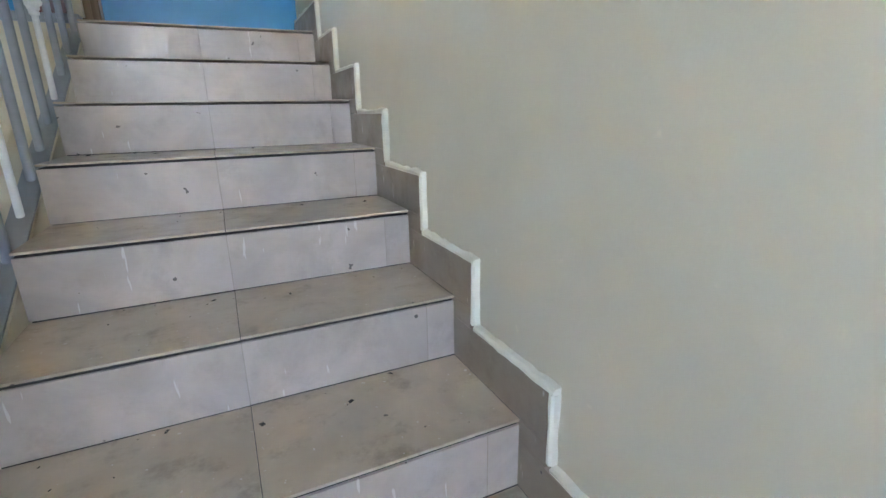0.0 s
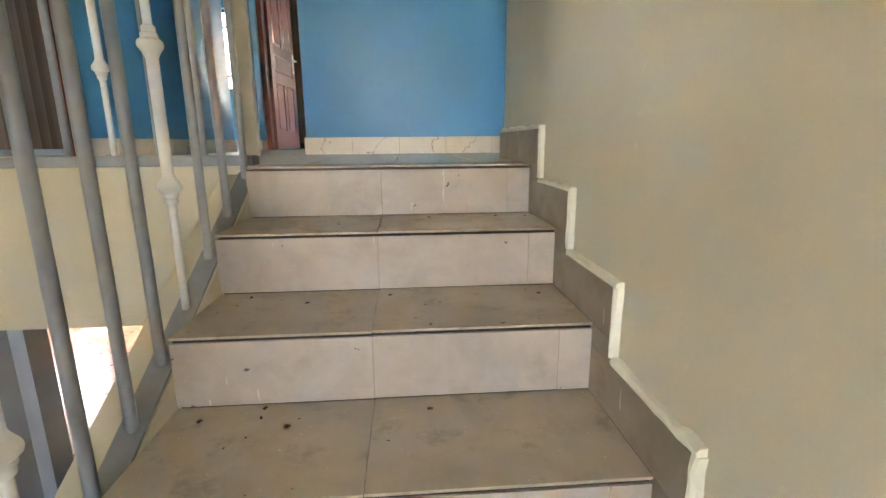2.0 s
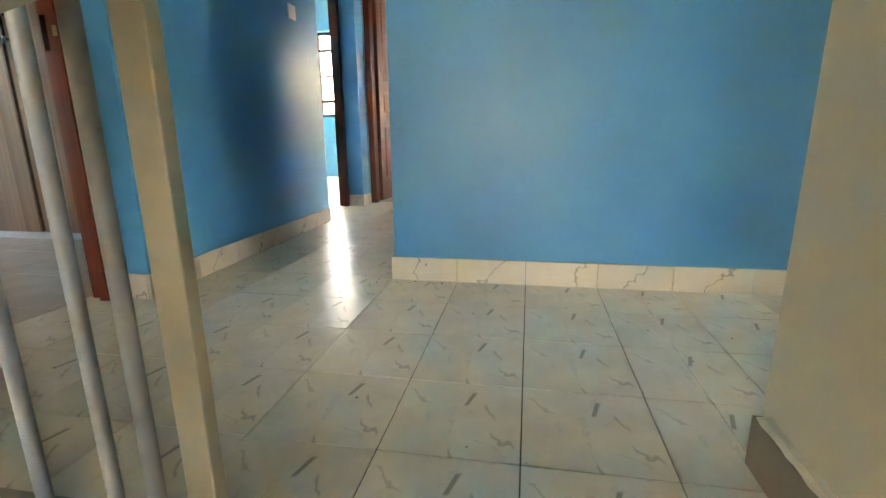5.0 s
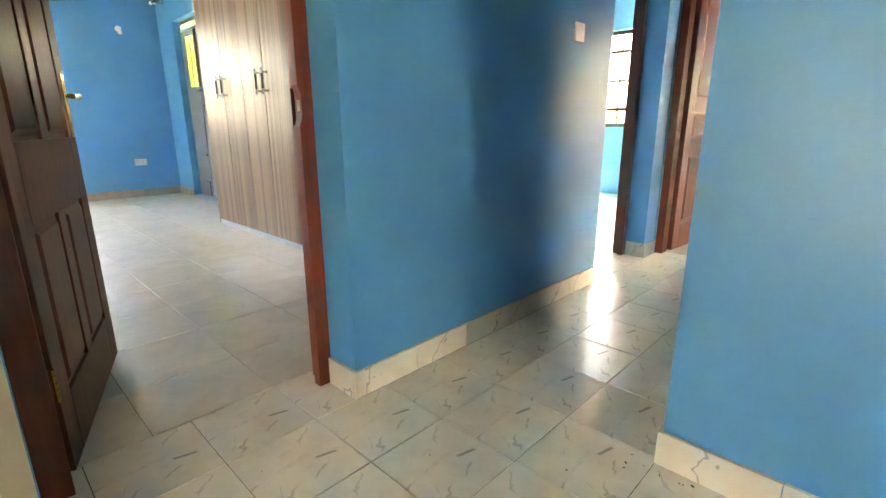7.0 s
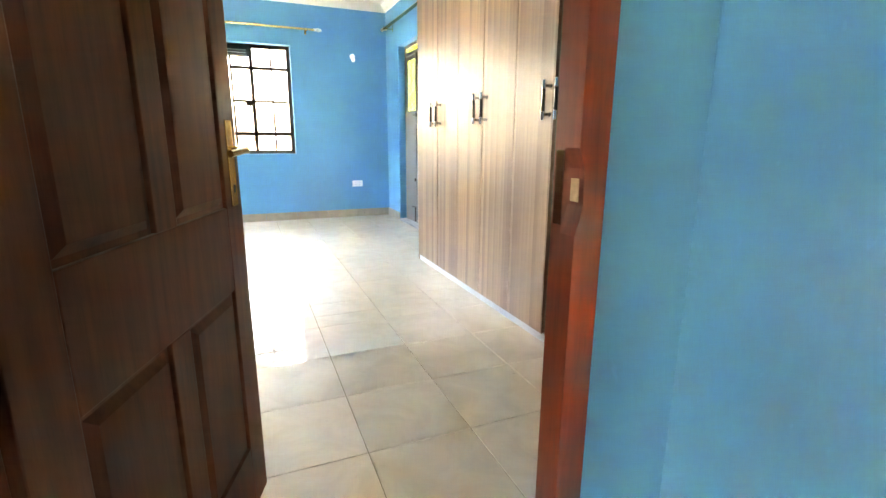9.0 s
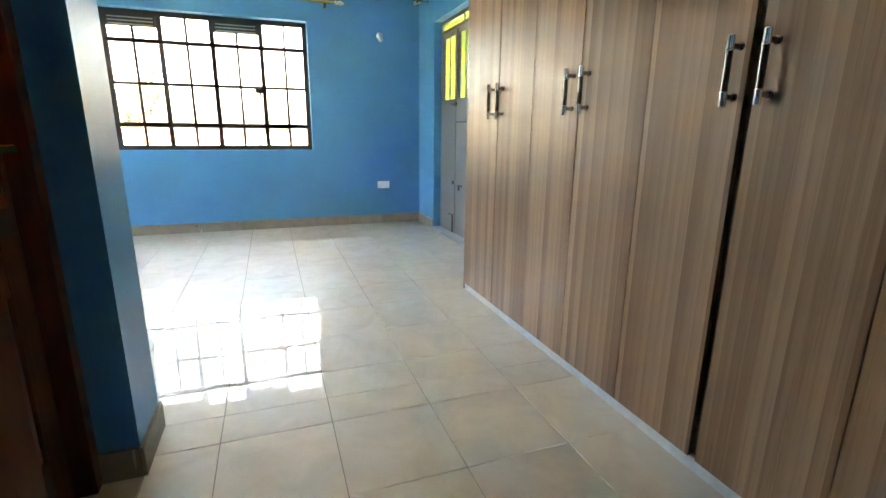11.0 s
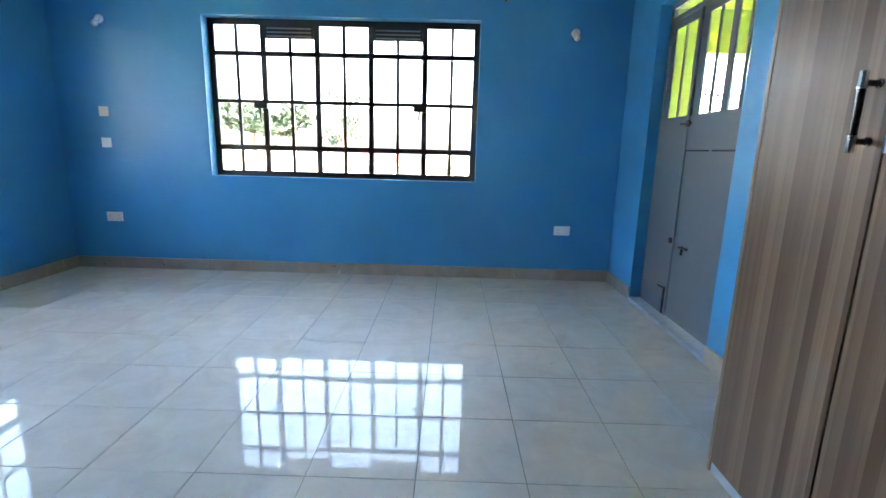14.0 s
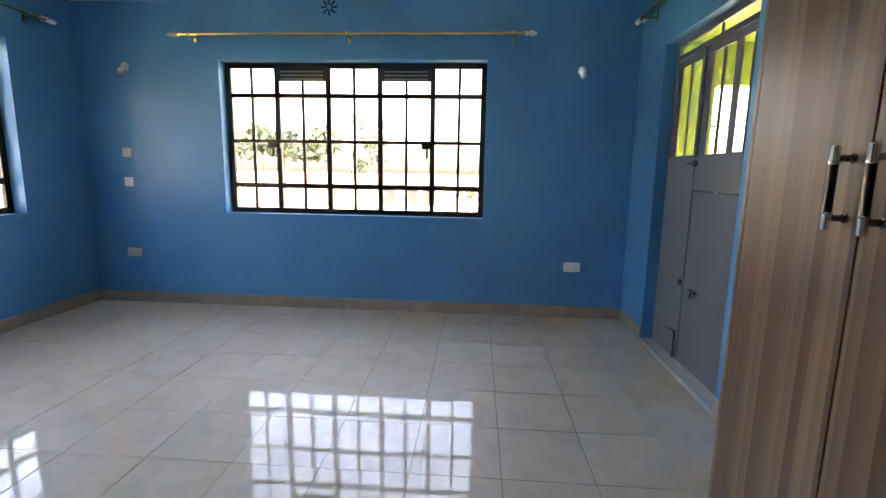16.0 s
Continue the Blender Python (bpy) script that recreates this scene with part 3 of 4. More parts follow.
RH = 0.86
bm = bmesh.new()
lathe(bm, [(0.0115, 0), (0.0115, RH)], 12)
plain_bal = finish("baluster", bm, M_RAIL, True)
bm = bmesh.new()
lathe(bm, [(0.0073, 0.0), (0.0088, 0.005), (0.0088, 0.2475), (0.0128, 0.2505), (0.0140, 0.2565), (0.0128, 0.2625), (0.0163, 0.2645), (0.0170, 0.2735), (0.0240, 0.2795), (0.0255, 0.2865), (0.0240, 0.2925),
           (0.0185, 0.300), (0.0142, 0.308), (0.0122, 0.314), (0.0122, 0.552), (0.0142, 0.558), (0.0185, 0.566), (0.0240, 0.5735), (0.0255, 0.5795), (0.0240, 0.5865), (0.0170, 0.5925), (0.0163, 0.6015),
           (0.0128, 0.6035), (0.0140, 0.6095), (0.0128, 0.6155), (0.0088, 0.6185), (0.0088, RH)], 18)
fancy_bal = finish("ornate_baluster", bm, M_RAILWHITE, True)

rail = thing("stair_railing", pose(-0.39, 0, 0), "grey steel stair railing with white ornate balusters", "railing")
bm = bmesh.new()
slope_box(bm, -0.025, 0.025, 0.2, 2.92, -0.006, 0.008)
part("bottom_bar", bm, M_RAIL, rail)
bm = bmesh.new()
slope_box(bm, -0.03, 0.03, 0.2, 2.925, RH - 0.03, 0.04)
part("handrail", bm, M_RAILWARM, rail, "steel handrail, warm light in its cream colour")
ys = [2.894, 2.715, 2.556, 2.401, 2.268, 2.14, 2.015, 1.88, 1.745, 1.615, 1.48, 1.345, 1.21, 1.08, 0.95, 0.82, 0.69, 0.56, 0.43, 0.30]
for k, y in enumerate(ys):
    orn = k % 4 == 3
    ob = piece("baluster", fancy_bal if orn else plain_bal, rail, pose(0, y, bar_z(y) - 0.004))
    if orn:
        tagged(ob, "white ornate baluster with two collars")
bm = boxes((-0.019, 0.030, 2.963, 2.990, 0.03, 0.851), bevel=0.003)
part("newel_post", bm, M_RAILWARM, rail, "square steel post, warm light in its cream colour")
lrail = thing("landing_railing", pose(0, 2.962, 0), "grey steel landing railing with ornate white baluster", "railing")
part("handrail", boxes((XD, -0.36, -0.025, 0.03, 0.850, 0.89), bevel=0.004), M_RAILWARM, lrail, "steel handrail, warm light in its cream colour")
for x, orn in ((-0.537, 0), (-0.677, 0), (-0.82, 1), (-0.96, 0), (-1.10, 0), (-1.245, 0)):
    ob = piece("baluster", fancy_bal if orn else plain_bal, lrail, pose(x, 0, 0.033) @ Matrix.Diagonal((1, 1, 0.953, 1)))
    if orn:
        tagged(ob, "white ornate baluster with two collars")


# ---- windows ----
def steel_window(name, m, width, height, bays, label, rows=(0.19, 0.49, 0.79), vents=(), stays=()):
    """A black steel casement with burglar bars: local x along the width, z up from its sill, y outwards."""
    w = thing(name, m, label, "window", kind="structure")
    f = 0.050
    part("window_frame", boxes((0, width, 0, 0.035, 0, f), (0, width, 0, 0.035, height - f, height), (0, f, 0.0, 0.035, f, height - f),
                               (width - f, width, 0.0, 0.035, f, height - f)), M_BLACK, w)
    step = width / bays
    rz = [height * r for r in rows]
    for k in range(1, bays):
        part("mullion", boxes((k * step - 0.024, k * step + 0.024, 0.001, 0.036, f, height - f), bevel=0.003), M_BLACK, w)
    for k in range(bays):
        mid = (k + 0.5) * step
        part("glazing_bar", boxes((mid - 0.014, mid + 0.014, 0.006, 0.032, f, height - f), bevel=0.003), M_BLACK, w)
    for k, z in enumerate(rz):
        t = (0.024, 0.016, 0.021)[k % 3]
        part("transom", boxes((f, width - f, -0.002, 0.03, z - t, z + t), bevel=0.003), M_BLACK, w)
    for v in vents:
        x0, x1 = v * step + 0.024, (v + 1) * step - 0.024
        vent = part("vent_box", boxes((x0, x1, -0.006, 0.04, height - 0.158, height - f + 0.001)), M_BLACK, w)
        for s in range(3):
            z = height - 0.146 + s * 0.032
            part("louvre", boxes((x0 + 0.02, x1 - 0.02, -0.016, -0.007, z, z + 0.010)), M_RAIL, vent)
    for s in stays:
        x = s * step
        bm = boxes((x - 0.095, x + 0.024, -0.03, -0.004, height * 0.445, height * 0.478), (x - 0.055, x - 0.034, -0.028, -0.008, height * 0.385, height * 0.45), bevel=0.003)
        part("handle", bm, M_BLACK, w, "black casement handle")
    g = part("pane", boxes((f * 0.5, width - f * 0.5, 0.016, 0.020, f * 0.5, height - f * 0.5)), M_GLASS, w, "clear glass")
    g.visible_shadow = False
    return w


steel_window("window_1", pose(XW - 0.115, W1[0], W1[2], 0, 0, 90), W1[1] - W1[0], W1[3] - W1[2], 5,
             "black steel casement window with burglar bars and vents", vents=(1, 3), stays=(1, 4))
steel_window("window_2", pose(W2[1], YL - 0.115, W2[2], 0, 0, 180), W2[1] - W2[0], W2[3] - W2[2], 4, "black steel side window with burglar bars", vents=(1,))
steel_window("window_3", pose(W_R2[0], 9.64 + 0.1, W_R2[2]), W_R2[1] - W_R2[0], W_R2[3] - W_R2[2], 5, "black steel window of the side room", vents=(1,))
steel_window("window_4", pose(W_ST[1], -1.6, W_ST[2], 0, 0, 180), W_ST[1] - W_ST[0], W_ST[3] - W_ST[2], 3, "tall black steel stairwell window")
# Goes with the added opening beside the half landing
steel_window("added_window_1", pose(XB + 0.1, W_SW_ADDED[0], W_SW_ADDED[2], 0, 0, 90), W_SW_ADDED[1] - W_SW_ADDED[0], W_SW_ADDED[3] - W_SW_ADDED[2], 1, "unseen steel window added for light at the half landing")
steel_window("added_window_2", pose(2.3, W_R3_ADDED[1], W_R3_ADDED[2], 0, 0, -90), W_R3_ADDED[1] - W_R3_ADDED[0], W_R3_ADDED[3] - W_R3_ADDED[2], 1, "unseen steel window added to light the end room")
steel_window("window_9", pose(W_R4[0], 9.1, W_R4[2]), W_R4[1] - W_R4[0], W_R4[3] - W_R4[2], 1, "black steel far window of the end room")
steel_window("window_8", pose(XE + 0.1, W_LE[1], W_LE[2], 0, 0, -90), W_LE[1] - W_LE[0], W_LE[3] - W_LE[2], 1, "narrow black steel landing window")
steel_window("window_6", pose(W_LOW[0], 9.6, W_LOW[2]), W_LOW[1] - W_LOW[0], W_LOW[3] - W_LOW[2], 2, "black barred window in the red lower wall")
steel_window("window_7", pose(W_LOW2[0], 9.6, W_LOW2[2]), W_LOW2[1] - W_LOW2[0], W_LOW2[3] - W_LOW2[2], 3, "wide barred window in the red lower wall")


# ---- timber doors ----
def raised(bm, x0, x1, z0, z1, y, side, arch=0.0):
    """A bevelled raised panel on the face at y (side -1 or 1), with an arched head if asked."""
    def outline(i):
        a0, a1, b0, b1 = x0 + i, x1 - i, z0 + i, z1 - i
        pts = [(a0, b0), (a1, b0)]
        if arch:
            n = 8
            for k in range(n + 1):
                u = k / n
                pts.append((a1 + (a0 - a1) * u, b1 - arch + arch * math.sin(math.pi * u)))
        else:
            pts += [(a1, b1), (a0, b1)]
        return pts
    rings = []
    for i, d in ((0, -0.010), (0.012, -0.010), (0.030, 0.001), (0.034, 0.001)):
        rings.append([bm.verts.new((a, y + side * d, b)) for a, b in outline(i)])
    n = len(rings[0])
    for A, B in zip(rings, rings[1:]):
        for k in range(n):
            bm.faces.new((A[k], A[(k + 1) % n], B[(k + 1) % n], B[k]))
    bm.faces.new(rings[-1])


def panel_door(name, m, width, height, mat, label, mid=False, lever_mat=None):
    """Local x from the hinge to the free edge, y through the thickness, z up."""
    d = thing(name, m, label, "door", kind="structure")
    st, T = 0.105, 0.021
    xm = width / 2
    zl0, zl1 = (0.20, 0.68) if not mid else (0.20, 0.72)
    zu0 = 0.90 if not mid else 1.12
    zu1 = height - 0.12
    part("stile", boxes((0, st, -T, T, 0, height), bevel=0.003), mat, d)
    part("stile", boxes((width - st, width, -T, T, 0, height), bevel=0.003), mat, d)
    part("mullion", boxes((xm - 0.04, xm + 0.04, -T, T, zl0, zl1), (xm - 0.04, xm + 0.04, -T, T, zu0, zu1), bevel=0.003), mat, d)
    rails = [(0, zl0), (zl1, zu0 if not mid else zl1 + 0.11), (zu1, height)]
    if mid:
        rails.append((zu0 - 0.10, zu0))
    for a, b in rails:
        part("rail", boxes((st, width - st, -T, T, a, b), bevel=0.003), mat, d)
    cells = [(st, xm - 0.04, zl0, zl1, 0), (xm + 0.04, width - st, zl0, zl1, 0), (st, xm - 0.04, zu0, zu1, 0.05), (xm + 0.04, width - st, zu0, zu1, 0.05)]
    if mid:
        cells.append((st, width - st, zl1 + 0.11, zu0 - 0.10, 0))
    for x0, x1, z0, z1, arch in cells:
        bm = bmesh.new()
        for s in (-1, 1):
            raised(bm, x0, x1, z0, z1, s * T, s, arch)
        part("panel", bm, mat, d)
    lm = lever_mat or M_BRASS
    for s in (-1, 1):
        p = part("handle_plate", boxes((width - 0.075, width - 0.035, s * (T + 0.003) - 0.002, s * (T + 0.003) + 0.002, 0.90, 1.12), bevel=0.001), lm, d, "brass lock plate")
        bm = bmesh.new()
        lathe(bm, [(0.010, 0), (0.010, 0.045)], 10, 'y', (width - 0.055, T + 0.004 if s > 0 else -T - 0.049, 1.045))
        tube(bm, (width - 0.06, s * (T + 0.045), 1.045), (width - 0.17, s * (T + 0.045), 1.038), 0.009)
        part("lever", bm, lm, p, "brass lever")
        part("keyhole_shade", boxes((width - 0.058, width - 0.052, s * (T + 0.0055) - 0.0012, s * (T + 0.0055) + 0.0012, 0.935, 0.955)), M_SHADE_MARK, p)
    return d


def door_frame(name, m, width, height, depth, label, face=0.055, far=0.055, chip=None):
    """Timber lining: local x across the opening, y through it, z up."""
    f = thing(name, m, label, "door frame", kind="structure")
    s0, k = min(0.036, depth * 0.5), 0.028
    part("jamb", boxes((0, face, 0, depth, 0, height), bevel=0.003), M_JAMB, f)
    e = width - far
    if chip:
        z0, z1 = chip
        bm = bmesh.new()
        prism(bm, [(width, 0), (width, height), (e, height), (e, z1), (e + 0.004, z1 - 0.012), (e + 0.011, z1 - 0.03), (e + 0.012, z0 + 0.045), (e + 0.007, z0 + 0.022), (e + 0.003, z0 + 0.012), (e, z0), (e, 0)], 0, s0, 'y')
        box(bm, e + k, width, s0, depth, 0, height)
        jb = part("jamb", bm, M_JAMB, f)
        part("splinter", boxes((e + 0.0095, e + 0.0125, s0 * 0.3, s0 * 0.8, z0 + 0.05, z0 + 0.085), bevel=0.001), M_RAWWOOD, jb, "pale raw wood in the chip")
    else:
        part("jamb", boxes((e, width, 0, s0, 0, height), (e + k, width, s0, depth, 0, height), bevel=0.003), M_JAMB, f)
    part("head", boxes((face, width - far, 0, depth, height - face, height), bevel=0.004), M_JAMB, f)
    return f


fr = door_frame("door_frame", pose(-1.565, D_BED[0], 0, 0, 0, 90), D_BED[1] - D_BED[0], 2.08, 0.098, "red-brown varnished timber door frame with chipped edge", 0.068, 0.052, (0.945, 1.075))
w0 = D_BED[1] - D_BED[0]
part("strike_plate", boxes((w0 - 0.026, w0 - 0.0235, 0.07, 0.092, 0.95, 1.07)), M_CHROME, fr, "worn steel strike plate")
hx, hy = -1.665, 3.215
ang = math.degrees(math.atan2(3.477 - hy, -2.427 - hx))
panel_door("door_1", pose(hx, hy, 0.012, 0, 0, ang), math.hypot(3.477 - hy, -2.427 - hx), 2.0, M_DOOR, "dark brown panelled timber door standing open with brass lever")
leaf = bpy.data.objects["door_1"]
for z in (0.22, 0.965, 1.74):
    bm = boxes((-0.0025, 0.0, -0.019, 0.014, z, z + 0.10))
    for k in range(5):
        lathe(bm, [(0.0, 0.0), (0.006, 0.0005), (0.006, 0.0185), (0.0, 0.019)], 10, 'z', (-0.007, -0.021, z + 0.001 + k * 0.0195))
    part("hinge", bm, M_BRASS, leaf, "brass butt hinge")
door_frame("door_frame", pose(-1.545, D_SIDE[0], 0, 0, 0, 90), D_SIDE[1] - D_SIDE[0], 2.08, 0.085, "dark red-brown timber frame of the side room")
door_frame("door_frame", pose(D_END[0], 6.78, 0, 0, 0, 0), D_END[1] - D_END[0], 2.08, 0.10, "dark red-brown timber frame at the corridor end")
ang = math.degrees(math.atan2(7.71 - 6.89, -1.262 + 1.335))
panel_door("door_2", pose(-1.335, 6.89, 0.012, 0, 0, ang), 0.80, 2.0, M_DOORRED, "reddish mahogany panelled door standing open with white lever", True, M_RAILWHITE)
door_frame("door_frame", pose(D_BATH[0], 3.0, 0, 0, 0, 0), D_BATH[1] - D_BATH[0], 2.08, 0.10, "red-brown timber frame in the bedroom partition")
panel_door("door_4", pose(D_BATH[1] - 0.058, 3.022, 0.012, 0, 0, 180), D_BATH[1] - D_BATH[0] - 0.116, 2.0, M_DOOR, "dark brown panelled timber door standing closed in the partition")


# ---- steel balcony door ----
bd = thing("door_3", pose(D_BALC[0], YR + 0.075, 0.0), "grey painted steel double door with glazed top", "door", kind="structure")
DW, DH = D_BALC[1] - D_BALC[0], D_BALC[3]
part("door_frame", boxes((0, 0.035, 0.012, 0.045, 0.03, DH), (DW - 0.035, DW, 0.012, 0.045, 0.03, DH), (0.035, DW - 0.035, 0.012, 0.045, DH - 0.035, DH),
                         (0.035, DW - 0.035, 0.012, 0.045, 2.115, 2.15), (0.60, 0.62, 0.020, 0.036, 2.15, DH - 0.035), bevel=0.003), M_GREYMETAL, bd)
part("transom_glass", boxes((0.04, DW - 0.04, 0.022, 0.026, 2.15, DH - 0.035)), M_GLASS, bd).visible_shadow = False


def steel_leaf(x0, x1, glz, foot):
    lf = part("leaf", boxes((x0, x1, 0.008, 0.042, foot, 1.44)), M_GREYMETAL, bd, "grey steel leaf with glazed upper openings")
    part("top_rail", boxes((x0, x1, 0.019, 0.033, 2.06, 2.113), bevel=0.002), M_GREYMETAL, lf)
    edges = [x0] + [v for g in glz for v in g] + [x1]
    for a, b in zip(edges[::2], edges[1::2]):
        part("stile", boxes((a, b, 0.019, 0.033, 1.44, 2.06), bevel=0.002), M_GREYMETAL, lf)
    for a, b in glz:
        part("glass", boxes((a, b, 0.024, 0.028, 1.44, 2.06)), M_GLASS, lf).visible_shadow = False
        mid = (a + b) / 2
        part("glazing_bar", boxes((mid - 0.009, mid + 0.009, 0.018, 0.034, 1.44, 2.06), bevel=0.002), M_GREYMETAL, lf)
    return lf


l1 = steel_leaf(0.037, 0.455, [(0.10, 0.40)], 0.03)
l2 = steel_leaf(0.46, DW - 0.042, [(0.545, 0.805), (0.865, 1.115)], 0.038)
part("cover_strip", boxes((0.440, 0.472, 0.000, 0.0185, 0.07, 2.11), bevel=0.002), M_GREYMETAL, l2)
part("lock_panel", boxes((0.485, 1.10, -0.003, 0.008, 1.215, 1.425), bevel=0.002), M_GREYMETAL, l2)
# Solid strip, no cut: the groove's shade is put into its dark colour
part("gap", boxes((0.485, 0.76, 0.004, 0.0085, 1.203, 1.214), (0.80, 1.10, 0.004, 0.0085, 1.203, 1.214)), M_SHADE_MARK, l2, "dark strip for the shaded groove under the lock panel")
bm = bmesh.new()
tube(bm, (0.40, -0.012, 1.385), (0.53, -0.012, 1.385), 0.008)
box(bm, 0.465, 0.505, -0.014, 0.0, 1.365, 1.405, bevel=0.003)
part("bolt", bm, M_BLACK, l2, "dark sliding bolt")
bm = bmesh.new()
lathe(bm, [(0.02, 0), (0.02, 0.012)], 12, 'y', (0.44, -0.014, 0.585))
tube(bm, (0.64, -0.016, 0.58), (0.64, -0.02, 0.52), 0.008)
tube(bm, (0.60, -0.016, 0.565), (0.70, -0.016, 0.57), 0.009)
part("latch", bm, M_BLACK, l2, "dark hasp with hanging hook")
bm = bmesh.new()
tube(bm, (0.445, -0.010, 0.045), (0.445, -0.010, 0.24), 0.008)
tube(bm, (0.445, -0.010, 0.235), (0.37, -0.025, 0.235), 0.006)
part("floor_bolt", bm, M_BLACK, l1, "dark drop bolt")
single("door_sill", boxes((D_BALC[0], D_BALC[1], YR - 0.012, YR + 0.10, 0.0, 0.028), bevel=0.004), M_PLINTH, "pale blue painted concrete door sill", "sill", "structure")


# ---- wardrobe ----
def handle_mesh():
    """A bar handle: black grip, bright turned ends and two posts that hold it off the door."""
    bm = bmesh.new()
    lathe(bm, [(0.0098, -0.054), (0.0098, 0.054)], 14, 'z', (0, -0.042, 0))
    a = finish("grip", bm, M_DARKGRIP, True)
    bm = bmesh.new()
    lathe(bm, [(0.0098, 0.054), (0.0115, 0.056), (0.0115, 0.061), (0.0104, 0.063), (0.0104, 0.092), (0.0085, 0.096)], 14, 'z', (0, -0.042, 0))
    b = finish("handle_end", bm, M_CHROME, True)
    bm = bmesh.new()
    lathe(bm, [(0.0115, 0.0), (0.0115, -0.004), (0.0078, -0.006), (0.0078, -0.034)], 12, 'y', (0, 0, 0.068))
    return a, b, finish("post", bm, M_GUNMETAL, True)


GRIP, HANDLE, POST = handle_mesh()
FRONT = 4.945
units = [(-5.03, -4.195), (-4.195, -3.41), (-3.41, -2.625), (-2.625, -1.84)]
mids = [-4.578, -3.805, -3.02, -2.235]
HZ = 1.28
for k, ((x0, x1), mid) in enumerate(zip(units, mids)):
    u = thing("wardrobe", pose(x0, FRONT, 0), "fitted walnut-laminate wardrobe unit with double doors", "wardrobe", "wardrobe units along the wall")
    w = x1 - x0
    part("carcass", boxes((0, w, 0.020, YR - FRONT - 0.002, 0.05, CEIL - 0.005)), M_CARCASS_SHADE, u)
    part("plinth", boxes((0, w, 0.006, 0.03, 0.0, 0.05)), M_PLINTH, u, "dusty grey-blue painted plinth")
    if k == 0:
        part("side_panel", boxes((-0.019, -0.001, 0.0, YR - FRONT - 0.002, 0.0, CEIL - 0.005), bevel=0.001), M_LAMINATE, u)
    gap = 0.003 if k != 2 else 0.014
    for a, b, hxp in ((0.0015, mid - x0 - gap, mid - x0 - 0.045), (mid - x0 + gap, w - 0.0015, mid - x0 + 0.060)):
        dr_ = part("door", boxes((a, b, 0.0, 0.018, 0.045, CEIL - 0.008), bevel=0.0012), M_LAMINATE, u)
        tagged(piece("handle", GRIP, dr_, pose(hxp, 0, HZ)), "black handle grip")
        tagged(piece("handle_end", HANDLE, dr_, pose(hxp, 0, HZ)), "chrome handle end")
        tagged(piece("handle_end", HANDLE, dr_, pose(hxp, 0, HZ, 0, 180, 0)), "chrome handle end")
        for turn in (0, 180):
            tagged(piece("post", POST, dr_, pose(hxp, 0, HZ, 0, turn, 0)), "dark chrome handle post")
part("filler", boxes((1.0 * (units[3][1] - units[3][0]), XB - units[3][0] - 0.001, 0.0, 0.02, 0.0, CEIL - 0.005)), M_LAMINATE, u)
# wardrobe of the end room
u = thing("wardrobe", pose(-1.438, 8.26, 0), "narrow fitted beige striped wardrobe beside the open door", "wardrobe")
part("carcass", boxes((0, 0.372, 0.02, 0.738, 0.07, CEIL - 0.005)), M_LAMINATE, u)
part("plinth", boxes((0, 0.36, 0.03, 0.73, 0.0, 0.07)), M_BLACK, u, "black plinth")
part("door", boxes((0.001, 0.371, 0, 0.018, 0.07, CEIL - 0.008), bevel=0.001), M_LAMINATE, u)

# ---- fittings ----
def socket_plate(m, w, label, kind_name="wall_socket"):
    s = thing(kind_name, m, label, "socket" if kind_name == "wall_socket" else "switch")
    part("plate", boxes((-w / 2, w / 2, -0.010, 0.0, -0.043, 0.043), bevel=0.003), M_PLASTIC, s)
    if kind_name == "wall_socket":
        for c in (-w / 4, w / 4):
            part("rocker", boxes((c - 0.008, c + 0.008, -0.0125, -0.0101, 0.018, 0.034), bevel=0.001), M_PLASTIC, s)
            for a, b, lo, hi in ((-0.003, 0.003, 0.004, 0.011), (-0.014, -0.008, -0.022, -0.018), (0.008, 0.014, -0.022, -0.018)):
                part("pin_hole_shade", boxes((c + a, c + b, -0.0112, -0.0102, lo, hi)), M_SHADE_MARK, s)
    else:
        part("rocker", boxes((-0.009, 0.009, -0.014, -0.0101, -0.014, 0.014), bevel=0.002), M_PLASTIC, s)
    return s


socket_plate(pose(XW, 4.972, 0.472, 0, 0, 90), 0.147, "white plastic double socket on the blue wall")
socket_plate(pose(XW, 0.82, 0.49, 0, 0, 90), 0.147, "white plastic double socket on the blue wall")
socket_plate(pose(XW, 0.828, 1.434, 0, 0, 90), 0.086, "white plastic switch plate beside the window", "wall_switch")
socket_plate(pose(XW, 0.822, 1.162, 0, 0, 90), 0.086, "white plastic switch plate beside the window", "wall_switch")
socket_plate(pose(-5.706, YR, 1.395, 0, 0, 0), 0.086, "white plastic plate with round dial beside steel door", "wall_switch")
dial = bpy.data.objects["wall_switch.002"]
bm = bmesh.new()
lathe(bm, [(0.019, -0.010), (0.018, -0.022), (0.015, -0.026)], 18, 'y')
part("dial", bm, M_PLASTIC, dial, "round dial", True)
for c in (-0.030, 0.030):
    part("mark", boxes((c - 0.005, c + 0.005, -0.0112, -0.0101, -0.003, 0.003)), M_SHADE_MARK, dial)
socket_plate(pose(XD, 5.43, 1.392, 0, 0, 90), 0.086, "white switch on the glossy blue corridor wall", "wall_switch")


